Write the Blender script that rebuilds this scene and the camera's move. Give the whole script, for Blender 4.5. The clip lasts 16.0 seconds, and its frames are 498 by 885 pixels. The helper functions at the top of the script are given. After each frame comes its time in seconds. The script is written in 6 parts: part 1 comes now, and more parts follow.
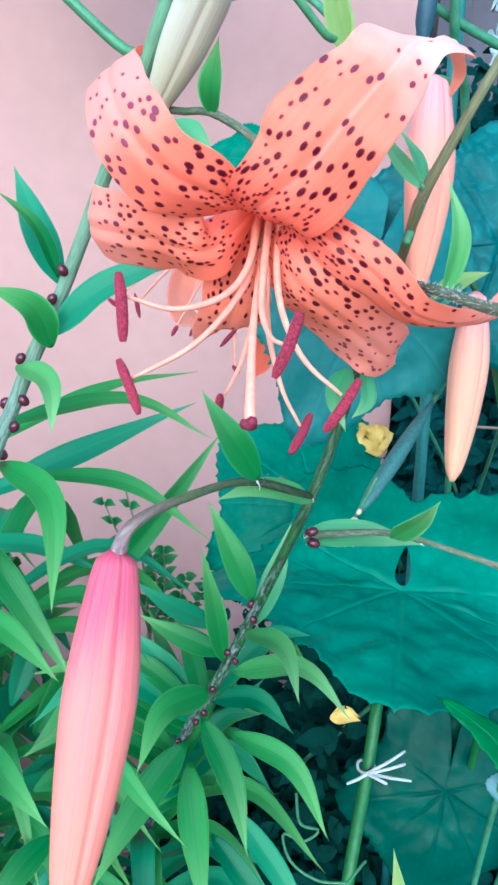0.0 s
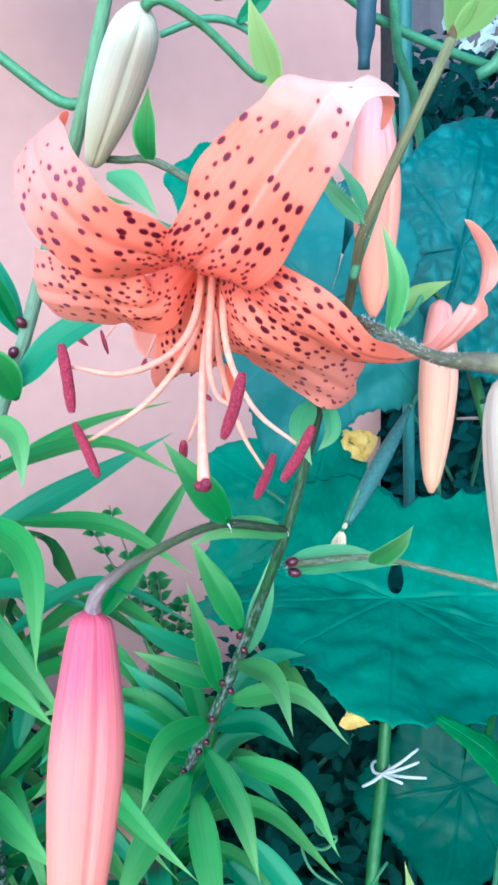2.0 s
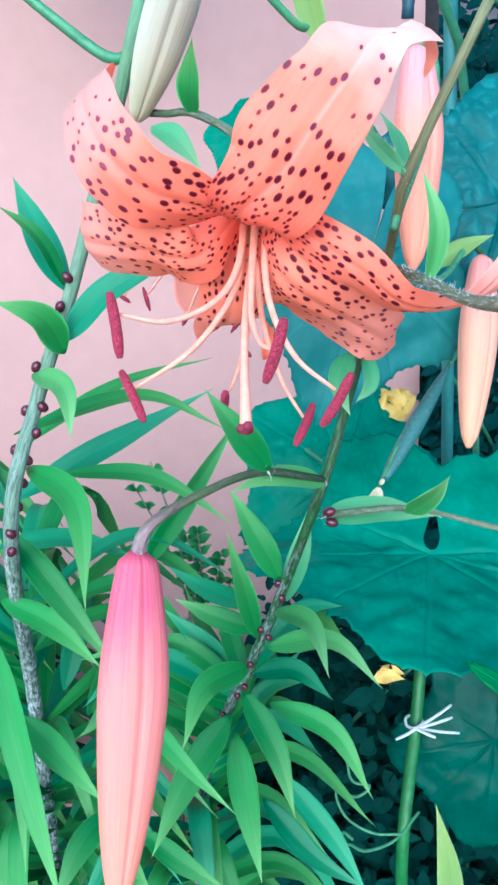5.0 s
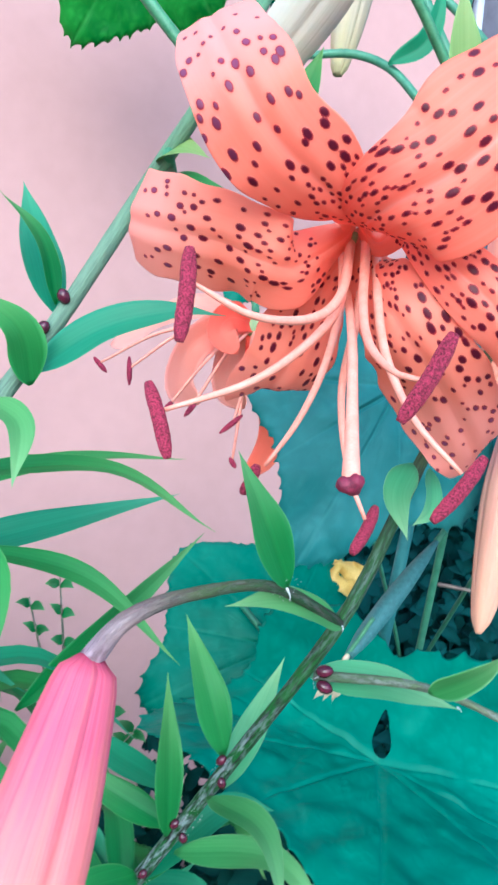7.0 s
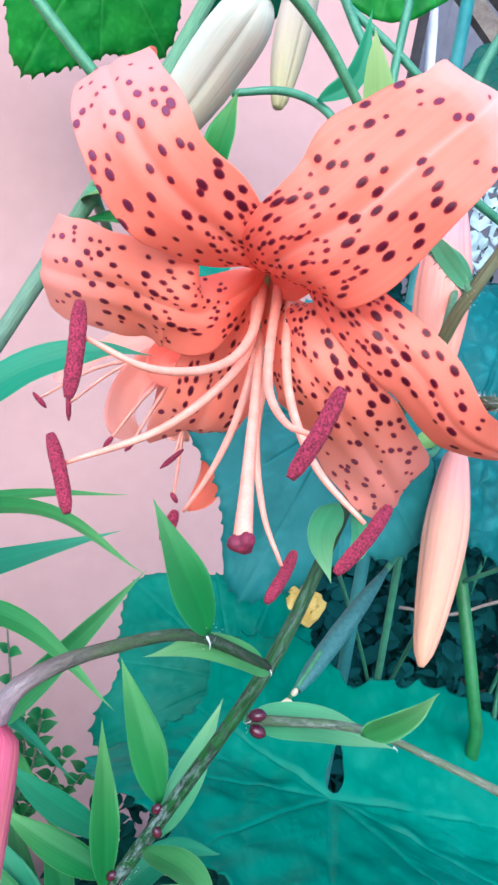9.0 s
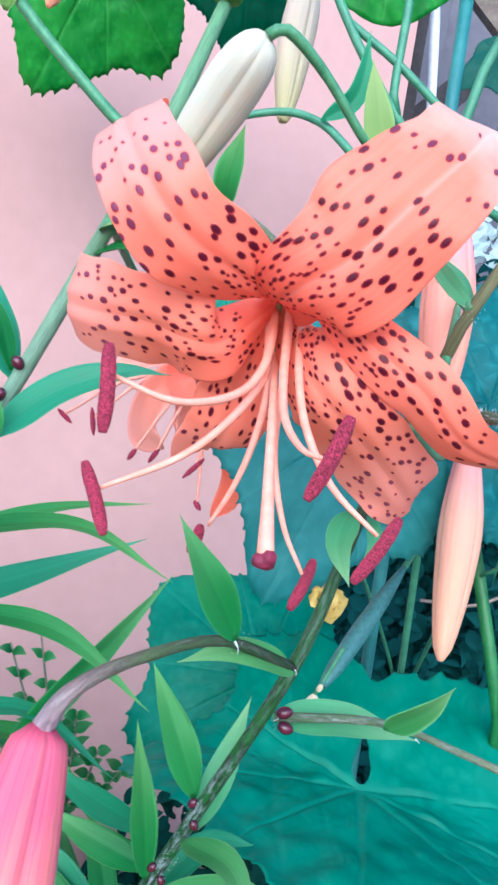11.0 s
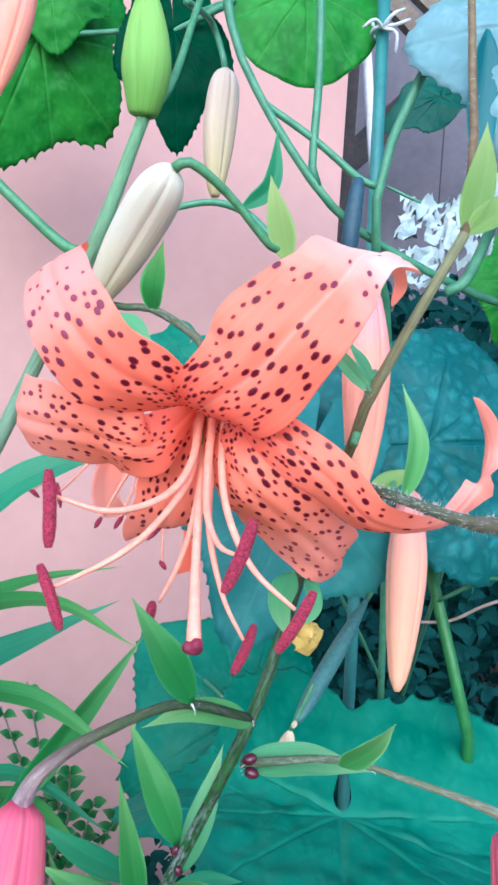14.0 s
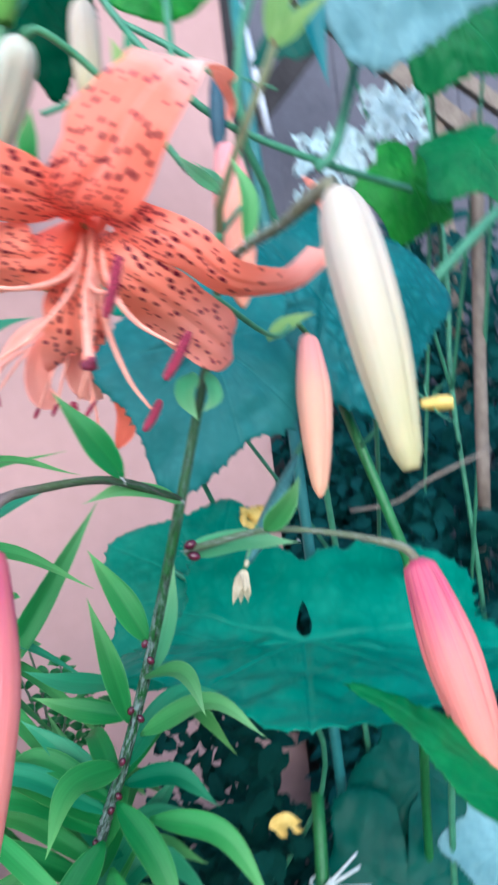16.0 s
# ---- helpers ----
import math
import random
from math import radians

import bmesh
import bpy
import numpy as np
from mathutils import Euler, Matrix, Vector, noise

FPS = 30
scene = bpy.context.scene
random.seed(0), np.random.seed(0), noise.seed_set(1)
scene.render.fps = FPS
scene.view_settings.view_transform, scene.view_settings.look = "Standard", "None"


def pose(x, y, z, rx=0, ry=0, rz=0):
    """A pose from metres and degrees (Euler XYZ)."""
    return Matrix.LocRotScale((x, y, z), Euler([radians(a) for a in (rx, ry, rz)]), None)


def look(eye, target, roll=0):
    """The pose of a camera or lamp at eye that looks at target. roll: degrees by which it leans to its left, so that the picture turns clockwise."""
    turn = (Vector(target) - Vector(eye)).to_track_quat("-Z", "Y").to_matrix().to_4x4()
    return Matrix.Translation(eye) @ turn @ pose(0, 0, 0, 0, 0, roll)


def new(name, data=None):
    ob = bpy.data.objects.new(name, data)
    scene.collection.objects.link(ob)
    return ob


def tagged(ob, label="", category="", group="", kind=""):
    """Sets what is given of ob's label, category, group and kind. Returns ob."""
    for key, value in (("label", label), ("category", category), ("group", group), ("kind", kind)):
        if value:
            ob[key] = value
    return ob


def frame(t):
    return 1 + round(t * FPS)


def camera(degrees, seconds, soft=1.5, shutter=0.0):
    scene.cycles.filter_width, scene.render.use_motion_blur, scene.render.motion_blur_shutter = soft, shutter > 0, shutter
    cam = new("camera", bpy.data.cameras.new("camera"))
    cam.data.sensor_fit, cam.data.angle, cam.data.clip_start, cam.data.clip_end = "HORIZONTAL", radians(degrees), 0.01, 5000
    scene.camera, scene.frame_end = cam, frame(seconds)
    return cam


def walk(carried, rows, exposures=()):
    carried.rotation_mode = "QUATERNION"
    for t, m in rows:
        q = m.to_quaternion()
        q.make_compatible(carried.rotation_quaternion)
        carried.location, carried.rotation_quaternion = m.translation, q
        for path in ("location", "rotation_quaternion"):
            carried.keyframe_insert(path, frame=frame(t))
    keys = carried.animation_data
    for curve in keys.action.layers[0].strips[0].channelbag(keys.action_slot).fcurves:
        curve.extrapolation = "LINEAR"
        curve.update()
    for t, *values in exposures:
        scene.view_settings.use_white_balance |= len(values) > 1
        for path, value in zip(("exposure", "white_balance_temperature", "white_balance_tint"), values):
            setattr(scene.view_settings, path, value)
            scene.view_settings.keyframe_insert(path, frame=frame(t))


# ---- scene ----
# ------------------------------------------------------------------ camera
cam = camera(38.1, 16.0, soft=2.7, shutter=0.6)
# seconds, eye (m), rotation (degrees, XYZ)
ROWS = [
    (0.0, 0.0000, 0.0000, 1.0000, 72.00, -1.50, 0.00),
    (0.5, 0.0030, -0.0006, 0.9995, 71.62, -1.18, -0.54),
    (1.0, 0.0084, 0.0002, 1.0024, 70.68, 1.06, -0.97),
    (1.5, 0.0130, 0.0043, 1.0081, 71.24, 2.13, -2.03),
    (2.0, 0.0131, 0.0051, 1.0166, 71.44, 3.33, -1.51),
    (2.5, 0.0135, 0.0154, 1.0239, 70.51, 4.01, -1.45),
    (3.0, 0.0072, 0.0150, 1.0132, 69.10, 3.79, -0.22),
    (3.5, 0.0121, -0.0034, 1.0151, 68.97, 4.32, 1.05),
    (3.7, 0.0121, -0.0058, 1.0115, 68.41, 3.90, 1.56),
    (5.8, 0.0100, 0.0026, 1.0141, 70.76, 4.37, 0.78),
    (6.0, 0.0070, 0.0176, 1.0055, 73.38, 3.15, -0.63),
    (6.5, -0.0165, 0.0452, 0.9790, 79.43, -5.91, -2.87),
    (7.0, -0.0293, 0.0584, 0.9634, 83.55, -11.68, -3.89),
    (7.5, -0.0238, 0.0594, 0.9601, 85.31, -13.29, -4.68),
    (8.0, -0.0149, 0.0624, 0.9611, 85.49, -13.02, -5.66),
    (8.5, -0.0171, 0.0615, 0.9683, 85.62, -11.35, -5.41),
    (8.7, -0.0163, 0.0610, 0.9705, 85.57, -11.15, -5.71),
    (10.8, -0.0141, 0.0526, 0.9790, 84.83, -8.99, -5.41),
    (11.0, -0.0182, 0.0486, 0.9799, 84.81, -8.65, -4.81),
    (11.5, -0.0190, 0.0420, 0.9863, 85.11, -7.68, -4.73),
    (12.0, -0.0130, 0.0341, 0.9902, 85.48, -6.35, -5.77),
    (12.5, -0.0064, 0.0284, 0.9954, 85.99, -5.06, -5.70),
    (13.0, -0.0037, 0.0282, 0.9974, 86.27, -3.97, -6.17),
    (13.5, -0.0049, 0.0288, 0.9960, 86.44, -4.16, -6.02),
    (14.0, -0.0075, 0.0226, 1.0022, 86.67, -3.56, -6.46),
    (14.5, -0.0189, 0.0229, 0.9899, 85.92, -5.01, -7.01),
    (15.0, -0.0213, 0.0047, 0.9496, 88.60, -6.67, -7.53),
    (15.5, -0.0126, -0.0415, 0.9311, 93.28, -2.74, -7.06),
    (15.7, -0.0058, -0.0405, 0.9265, 91.50, -0.94, -8.07),
    (16.0, 0.0096, -0.0282, 0.9319, 86.10, 6.81, -9.90),
]
walk(cam, [(t, pose(x, y, z, a, b, c)) for t, x, y, z, a, b, c in ROWS],
     exposures=[(0.0, 1.15, 4690, 0), (2.0, 1.21, 4650, 0), (3.7, 1.21, 4650, 0), (6.0, 1.22, 4680, 2), (7.0, 1.19, 4750, 5), (11.0, 1.17, 4810, 7), (13.0, 1.11, 4820, 7), (14.5, 1.06, 5040, 11), (15.3, 1.02, 5110, 12), (16.0, 1.01, 4900, 5)])

# ------------------------------------------------------------------ light: bright overcast sky
world = bpy.data.worlds.new("sky")
scene.world = world
world.use_nodes = True
sky_nodes = world.node_tree.nodes
sky = sky_nodes.new("ShaderNodeTexSky")
sky.sky_type = "NISHITA"
sky.sun_disc = False
sky.sun_elevation = radians(27)
sky.sun_rotation = radians(190)
sky.air_density, sky.dust_density, sky.ozone_density = 1.2, 3.0, 1.0
world.node_tree.links.new(sky.outputs["Color"], sky_nodes["Background"].inputs["Color"])
sky_nodes["Background"].inputs["Strength"].default_value = 0.145
sun = new("sun", bpy.data.lights.new("sun", "SUN"))
sun.data.energy, sun.data.angle, sun.data.color = 1.60, radians(100), (1.0, 0.96, 0.92)
sun.matrix_world = look((-0.5, -3.0, 2.62), (0, 0.3, 0.9))


# ------------------------------------------------------------------ materials
def nodes_of(name):
    mat = bpy.data.materials.new(name)
    mat.use_nodes = True
    nt = mat.node_tree
    return mat, nt, nt.nodes["Principled BSDF"], nt.nodes["Material Output"]


def link(nt, a, b):
    nt.links.new(a, b)


def maths(nt, op, a, b=None, clamp=False):
    n = nt.nodes.new("ShaderNodeMath")
    n.operation = op
    n.use_clamp = clamp
    for i, v in enumerate((a, b)):
        if v is None:
            continue
        if isinstance(v, (int, float)):
            n.inputs[i].default_value = v
        else:
            nt.links.new(v, n.inputs[i])
    return n.outputs[0]


def ramp(nt, fac, stops):
    n = nt.nodes.new("ShaderNodeValToRGB")
    e = n.color_ramp.elements
    while len(e) < len(stops):
        e.new(0.5)
    for el, (p, c) in zip(e, stops):
        el.position = p
        el.color = (*c, 1)
    nt.links.new(fac, n.inputs[0])
    return n.outputs[0]


def mix(nt, fac, a, b, mode="MIX"):
    n = nt.nodes.new("ShaderNodeMix")
    n.data_type = "RGBA"
    n.blend_type = mode
    for i, v in ((0, fac), (6, a), (7, b)):
        if isinstance(v, (int, float)):
            n.inputs[i].default_value = v
        elif isinstance(v, tuple):
            n.inputs[i].default_value = (*v, 1)
        else:
            nt.links.new(v, n.inputs[i])
    return n.outputs[2]


def noise_at(nt, vec, scale, detail=3.0, rough=0.55):
    n = nt.nodes.new("ShaderNodeTexNoise")
    n.inputs["Scale"].default_value = scale
    n.inputs["Detail"].default_value = detail
    n.inputs["Roughness"].default_value = rough
    if vec is not None:
        nt.links.new(vec, n.inputs["Vector"])
    return n.outputs[0]


def place(nt, vec, scale=(1, 1, 1)):
    n = nt.nodes.new("ShaderNodeMapping")
    n.inputs["Scale"].default_value = scale
    nt.links.new(vec, n.inputs["Vector"])
    return n.outputs[0]


def uv(nt, name):
    n = nt.nodes.new("ShaderNodeUVMap")
    n.uv_map = name
    return n.outputs[0]


def bump(nt, bsdf, height, strength=0.3, dist=0.001):
    n = nt.nodes.new("ShaderNodeBump")
    n.inputs["Strength"].default_value = strength
    n.inputs["Distance"].default_value = dist
    nt.links.new(height, n.inputs["Height"])
    nt.links.new(n.outputs[0], bsdf.inputs["Normal"])


def thin(nt, bsdf, out, colour, share):
    """Lets some light through a leaf or a petal."""
    tr = nt.nodes.new("ShaderNodeBsdfTranslucent")
    if isinstance(colour, tuple):
        tr.inputs[0].default_value = (*colour, 1)
    else:
        nt.links.new(colour, tr.inputs[0])
    mx = nt.nodes.new("ShaderNodeMixShader")
    mx.inputs[0].default_value = share
    nt.links.new(bsdf.outputs[0], mx.inputs[1])
    nt.links.new(tr.outputs[0], mx.inputs[2])
    nt.links.new(mx.outputs[0], out.inputs["Surface"])


def rel_split(nt):
    s = nt.nodes.new("ShaderNodeSeparateXYZ")
    nt.links.new(uv(nt, "rel"), s.inputs[0])
    return s.outputs[0], s.outputs[1]


def blade_material(name, dark, light, tip, stripes=1300.0, gloss=0.45, through_share=0.22):
    """A lily leaf: parallel veins along the blade, paler midrib, slight blotches."""
    mat, nt, b, out = nodes_of(name)
    across, along = rel_split(nt)
    m = uv(nt, "m")
    streak = noise_at(nt, place(nt, m, (stripes, 8.0, 1)), 1.0, 2.0)
    blotch = noise_at(nt, place(nt, m, (90.0, 30.0, 1)), 1.0, 3.0)
    info = nt.nodes.new("ShaderNodeObjectInfo")
    broad = noise_at(nt, place(nt, m, (150.0, 12.0, 1)), 1.0, 2.0)
    fac = maths(nt, "ADD", maths(nt, "MULTIPLY", streak, 0.36), maths(nt, "ADD", maths(nt, "MULTIPLY", blotch, 0.28), maths(nt, "MULTIPLY", broad, 0.36)))
    fac = maths(nt, "ADD", fac, maths(nt, "MULTIPLY", maths(nt, "SUBTRACT", info.outputs["Random"], 0.5), 0.35), True)
    col = ramp(nt, fac, [(0.25, dark), (0.8, light)])
    ends = maths(nt, "POWER", along, 3.0)
    col = mix(nt, maths(nt, "MULTIPLY", ends, 0.62), col, tip)
    rib = maths(nt, "SUBTRACT", 1.0, maths(nt, "MULTIPLY", maths(nt, "ABSOLUTE", across), 9.0), True)
    col = mix(nt, maths(nt, "MULTIPLY", rib, 0.12), col, dark)
    rim = maths(nt, "MULTIPLY", maths(nt, "SUBTRACT", maths(nt, "ABSOLUTE", across), 0.93), 14.0, True)
    col = mix(nt, maths(nt, "MULTIPLY", rim, 0.35), col, tip)
    link(nt, col, b.inputs["Base Color"])
    b.inputs["Roughness"].default_value = gloss
    b.inputs["Specular IOR Level"].default_value = 0.22
    bump(nt, b, maths(nt, "SUBTRACT", maths(nt, "MULTIPLY", streak, 0.5), maths(nt, "MULTIPLY", rib, 0.5)), 0.25, 0.0005)
    thin(nt, b, out, col, through_share)
    return mat


def gourd_material(name, dark, light, vein, relief=0.22, netted=0.16):
    """A gourd or cucumber leaf: puckered between a net of sunken veins."""
    mat, nt, b, out = nodes_of(name)
    m = uv(nt, "m")
    att = nt.nodes.new("ShaderNodeAttribute")
    att.attribute_name = "vein"
    vor = nt.nodes.new("ShaderNodeTexVoronoi")
    vor.feature = "DISTANCE_TO_EDGE"
    vor.inputs["Scale"].default_value = 120.0
    wob = nt.nodes.new("ShaderNodeTexNoise")
    wob.inputs["Scale"].default_value = 160.0
    link(nt, m, wob.inputs["Vector"])
    warp = nt.nodes.new("ShaderNodeVectorMath")
    warp.operation = "MULTIPLY_ADD"
    link(nt, wob.outputs["Color"], warp.inputs[0])
    warp.inputs[1].default_value = (0.006, 0.006, 0.0)
    link(nt, m, warp.inputs[2])
    link(nt, warp.outputs[0], vor.inputs["Vector"])
    soft = nt.nodes.new("ShaderNodeMapRange")
    soft.interpolation_type = "SMOOTHSTEP"
    soft.inputs["From Max"].default_value = 0.5
    link(nt, vor.outputs["Distance"], soft.inputs["Value"])
    net = soft.outputs[0]
    blotch = noise_at(nt, m, 24.0, 3.0)
    fine = noise_at(nt, m, 900.0, 2.0)
    fac = maths(nt, "ADD", maths(nt, "MULTIPLY", blotch, 1 - netted), maths(nt, "MULTIPLY", net, netted), True)
    col = ramp(nt, fac, [(0.25, dark), (0.75, light)])
    col = mix(nt, maths(nt, "MULTIPLY", att.outputs["Fac"], 0.34), col, vein)
    link(nt, col, b.inputs["Base Color"])
    b.inputs["Roughness"].default_value = 0.46
    b.inputs["Specular IOR Level"].default_value = 0.16
    h = maths(nt, "ADD", maths(nt, "MULTIPLY", net, 0.8), maths(nt, "MULTIPLY", fine, 0.2))
    bump(nt, b, h, relief, 0.0012)
    thin(nt, b, out, col, 0.18)
    return mat


def tepal_material(name, base, mid, tip, spots=True, share=0.52, sheen_from=1.2, pale=0.50):
    """A lily tepal: deep throat, fine veins, sky sheen painted in as a paler tip; raised dark spots come from the
    surface's own spot field.
    """
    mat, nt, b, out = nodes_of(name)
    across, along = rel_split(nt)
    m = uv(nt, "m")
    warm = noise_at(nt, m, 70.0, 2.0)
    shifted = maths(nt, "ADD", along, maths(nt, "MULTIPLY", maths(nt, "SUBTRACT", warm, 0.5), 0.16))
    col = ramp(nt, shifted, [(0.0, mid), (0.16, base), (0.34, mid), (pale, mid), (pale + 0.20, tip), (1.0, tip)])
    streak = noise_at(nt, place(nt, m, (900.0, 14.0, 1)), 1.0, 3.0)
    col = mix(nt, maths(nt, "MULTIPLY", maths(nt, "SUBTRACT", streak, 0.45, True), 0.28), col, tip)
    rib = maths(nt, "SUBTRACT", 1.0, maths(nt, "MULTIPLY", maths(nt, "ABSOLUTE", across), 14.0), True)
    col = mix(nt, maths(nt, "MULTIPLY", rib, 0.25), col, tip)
    rough, spec, h = 0.44, 0.36, streak
    if spots:
        att = nt.nodes.new("ShaderNodeAttribute")
        att.attribute_name = "spot"
        edge = noise_at(nt, m, 1500.0, 2.0)
        field = maths(nt, "ADD", att.outputs["Fac"], maths(nt, "MULTIPLY", maths(nt, "SUBTRACT", edge, 0.5), 0.26))
        rim = maths(nt, "MULTIPLY", maths(nt, "ADD", field, 0.10), 6.0, True)
        core = maths(nt, "MULTIPLY", maths(nt, "SUBTRACT", field, 0.08), 4.5, True)
        halo = maths(nt, "MULTIPLY", maths(nt, "ADD", field, 0.55), 1.4, True)
        col = mix(nt, maths(nt, "MULTIPLY", halo, 0.30), col, base)
        col = mix(nt, maths(nt, "MULTIPLY", rim, 0.93), col, (0.26, 0.008, 0.035))
        # towards the tip the spots go lavender: sky gloss put into their colour
        spot_sheen = maths(nt, "MULTIPLY", maths(nt, "SUBTRACT", along, sheen_from), 5.0, True)
        col = mix(nt, core, col, mix(nt, maths(nt, "MULTIPLY", spot_sheen, 0.8), (0.095, 0.006, 0.026), (0.30, 0.10, 0.24)))
        b.inputs["Roughness"].default_value = rough
        link(nt, maths(nt, "SUBTRACT", rough, maths(nt, "MULTIPLY", core, 0.12)), b.inputs["Roughness"])
        h = maths(nt, "ADD", maths(nt, "MULTIPLY", streak, 0.5), rim)
    else:
        b.inputs["Roughness"].default_value = rough
    b.inputs["Specular IOR Level"].default_value = spec
    link(nt, col, b.inputs["Base Color"])
    bump(nt, b, h, 0.3, 0.0006)
    thin(nt, b, out, col, share)
    return mat


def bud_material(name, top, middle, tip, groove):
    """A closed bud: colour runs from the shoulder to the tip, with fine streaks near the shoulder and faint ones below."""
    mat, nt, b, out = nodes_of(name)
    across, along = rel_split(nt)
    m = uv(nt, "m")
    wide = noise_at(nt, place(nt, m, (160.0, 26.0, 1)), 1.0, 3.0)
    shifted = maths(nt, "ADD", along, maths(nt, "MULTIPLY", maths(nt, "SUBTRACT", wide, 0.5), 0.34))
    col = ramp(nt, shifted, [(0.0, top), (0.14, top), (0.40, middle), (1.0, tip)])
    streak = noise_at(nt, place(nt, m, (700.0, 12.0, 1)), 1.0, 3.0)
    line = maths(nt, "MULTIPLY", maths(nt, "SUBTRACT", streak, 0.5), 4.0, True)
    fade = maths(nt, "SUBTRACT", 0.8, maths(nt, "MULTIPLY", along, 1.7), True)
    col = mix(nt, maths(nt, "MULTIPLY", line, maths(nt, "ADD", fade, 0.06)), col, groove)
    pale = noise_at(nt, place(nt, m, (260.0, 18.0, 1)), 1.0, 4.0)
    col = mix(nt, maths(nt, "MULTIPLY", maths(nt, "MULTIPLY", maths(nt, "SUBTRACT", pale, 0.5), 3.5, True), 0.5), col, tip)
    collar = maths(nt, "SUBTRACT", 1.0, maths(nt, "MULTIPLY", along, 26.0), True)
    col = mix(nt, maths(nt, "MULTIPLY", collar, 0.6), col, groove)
    link(nt, col, b.inputs["Base Color"])
    b.inputs["Roughness"].default_value = 0.7
    b.inputs["Specular IOR Level"].default_value = 0.12
    b.inputs["Subsurface Weight"].default_value = 0.2
    b.inputs["Subsurface Radius"].default_value = (0.003, 0.0015, 0.001)
    bump(nt, b, streak, 0.4, 0.0009)
    return mat


def stalk_material(name, base, stops, dark, wool, wool_share, fleck_share=0.6, wool_end=2.0):
    """A stalk whose colour runs along it, with dark flecks and grey woolly patches."""
    mat, nt, b, out = nodes_of(name)
    across, along = rel_split(nt)
    m = uv(nt, "m")
    col = ramp(nt, along, [(0.0, base)] + stops)
    fleck = noise_at(nt, place(nt, m, (520.0, 110.0, 1)), 1.0, 3.0)
    patch = noise_at(nt, place(nt, m, (420.0, 150.0, 1)), 1.0, 5.0, 0.7)
    broad = noise_at(nt, place(nt, m, (60.0, 30.0, 1)), 1.0, 2.0)
    spent = maths(nt, "MULTIPLY", maths(nt, "SUBTRACT", wool_end + 0.03, along), 8.0, True)
    reach = maths(nt, "ADD", maths(nt, "MULTIPLY", spent, fleck_share * 0.7), fleck_share * 0.3)
    col = mix(nt, maths(nt, "MULTIPLY", maths(nt, "MULTIPLY", maths(nt, "SUBTRACT", fleck, 0.46), 7.0, True), reach), col, dark)
    w = maths(nt, "MULTIPLY", maths(nt, "SUBTRACT", patch, 0.47), 9.0, True)
    w = maths(nt, "MULTIPLY", w, maths(nt, "MULTIPLY", maths(nt, "SUBTRACT", broad, 0.3), 4.0, True))
    w = maths(nt, "MULTIPLY", w, maths(nt, "MULTIPLY", maths(nt, "SUBTRACT", wool_end, along), 8.0, True))
    col = mix(nt, maths(nt, "MULTIPLY", w, wool_share), col, wool)
    link(nt, col, b.inputs["Base Color"])
    b.inputs["Roughness"].default_value = 0.6
    b.inputs["Specular IOR Level"].default_value = 0.15
    bump(nt, b, maths(nt, "ADD", fleck, w), 0.7, 0.0008)
    return mat


def grainy(name, a, c, scale, rough=0.6, relief=0.4, dist=0.0006, stops=(0.35, 0.7), detail=4.0):
    """Two-tone surface with grain in object space."""
    mat, nt, b, out = nodes_of(name)
    tc = nt.nodes.new("ShaderNodeTexCoord").outputs["Object"]
    f = noise_at(nt, tc, scale, detail)
    g = noise_at(nt, tc, scale * 7.0, 2.0)
    k = maths(nt, "ADD", maths(nt, "MULTIPLY", f, 0.65), maths(nt, "MULTIPLY", g, 0.35))
    link(nt, ramp(nt, k, [(stops[0], a), (stops[1], c)]), b.inputs["Base Color"])
    b.inputs["Roughness"].default_value = rough
    bump(nt, b, k, relief, dist)
    return mat


LEAF = blade_material("lily_leaf_green", (0.011, 0.116, 0.023), (0.054, 0.270, 0.057), (0.24, 0.46, 0.15))
LEAF_PALE = blade_material("lily_leaf_pale", (0.060, 0.235, 0.095), (0.14, 0.40, 0.185), (0.34, 0.50, 0.24))
LEAF_FRESH = blade_material("lily_leaf_fresh", (0.045, 0.195, 0.048), (0.125, 0.345, 0.105), (0.30, 0.48, 0.22))
LEAF_DARK = blade_material("lily_leaf_dark", (0.009, 0.110, 0.045), (0.040, 0.240, 0.112), (0.11, 0.38, 0.19))
LEAF_RICH = blade_material("lily_leaf_rich", (0.008, 0.090, 0.018), (0.032, 0.215, 0.045), (0.20, 0.40, 0.16))
LEAF_BLUE = blade_material("lily_leaf_underside", (0.020, 0.165, 0.084), (0.066, 0.300, 0.162), (0.14, 0.41, 0.22))
BRACT = blade_material("bract_yellow_green", (0.12, 0.235, 0.05), (0.23, 0.35, 0.105), (0.34, 0.42, 0.16))
GOURD = gourd_material("gourd_leaf_green", (0.010, 0.136, 0.086), (0.032, 0.240, 0.158), (0.044, 0.252, 0.164))
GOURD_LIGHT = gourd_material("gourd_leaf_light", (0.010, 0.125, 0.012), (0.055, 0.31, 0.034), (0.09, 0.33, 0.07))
# gourd green darkened: the shade on these leaves is in the colour
GOURD_SHADED = gourd_material("gourd_leaf_shade", (0.003, 0.058, 0.042), (0.008, 0.098, 0.070), (0.006, 0.078, 0.056))
# near-black copy of the gourd green, painting a leaf's shaded face
GOURD_SHADED_DARK = gourd_material("gourd_leaf_shade_dark", (0.001, 0.026, 0.012), (0.004, 0.060, 0.026), (0.006, 0.07, 0.03))
GOURD_SHADED_DARK.node_tree.nodes["Principled BSDF"].inputs["Specular IOR Level"].default_value = 0.03
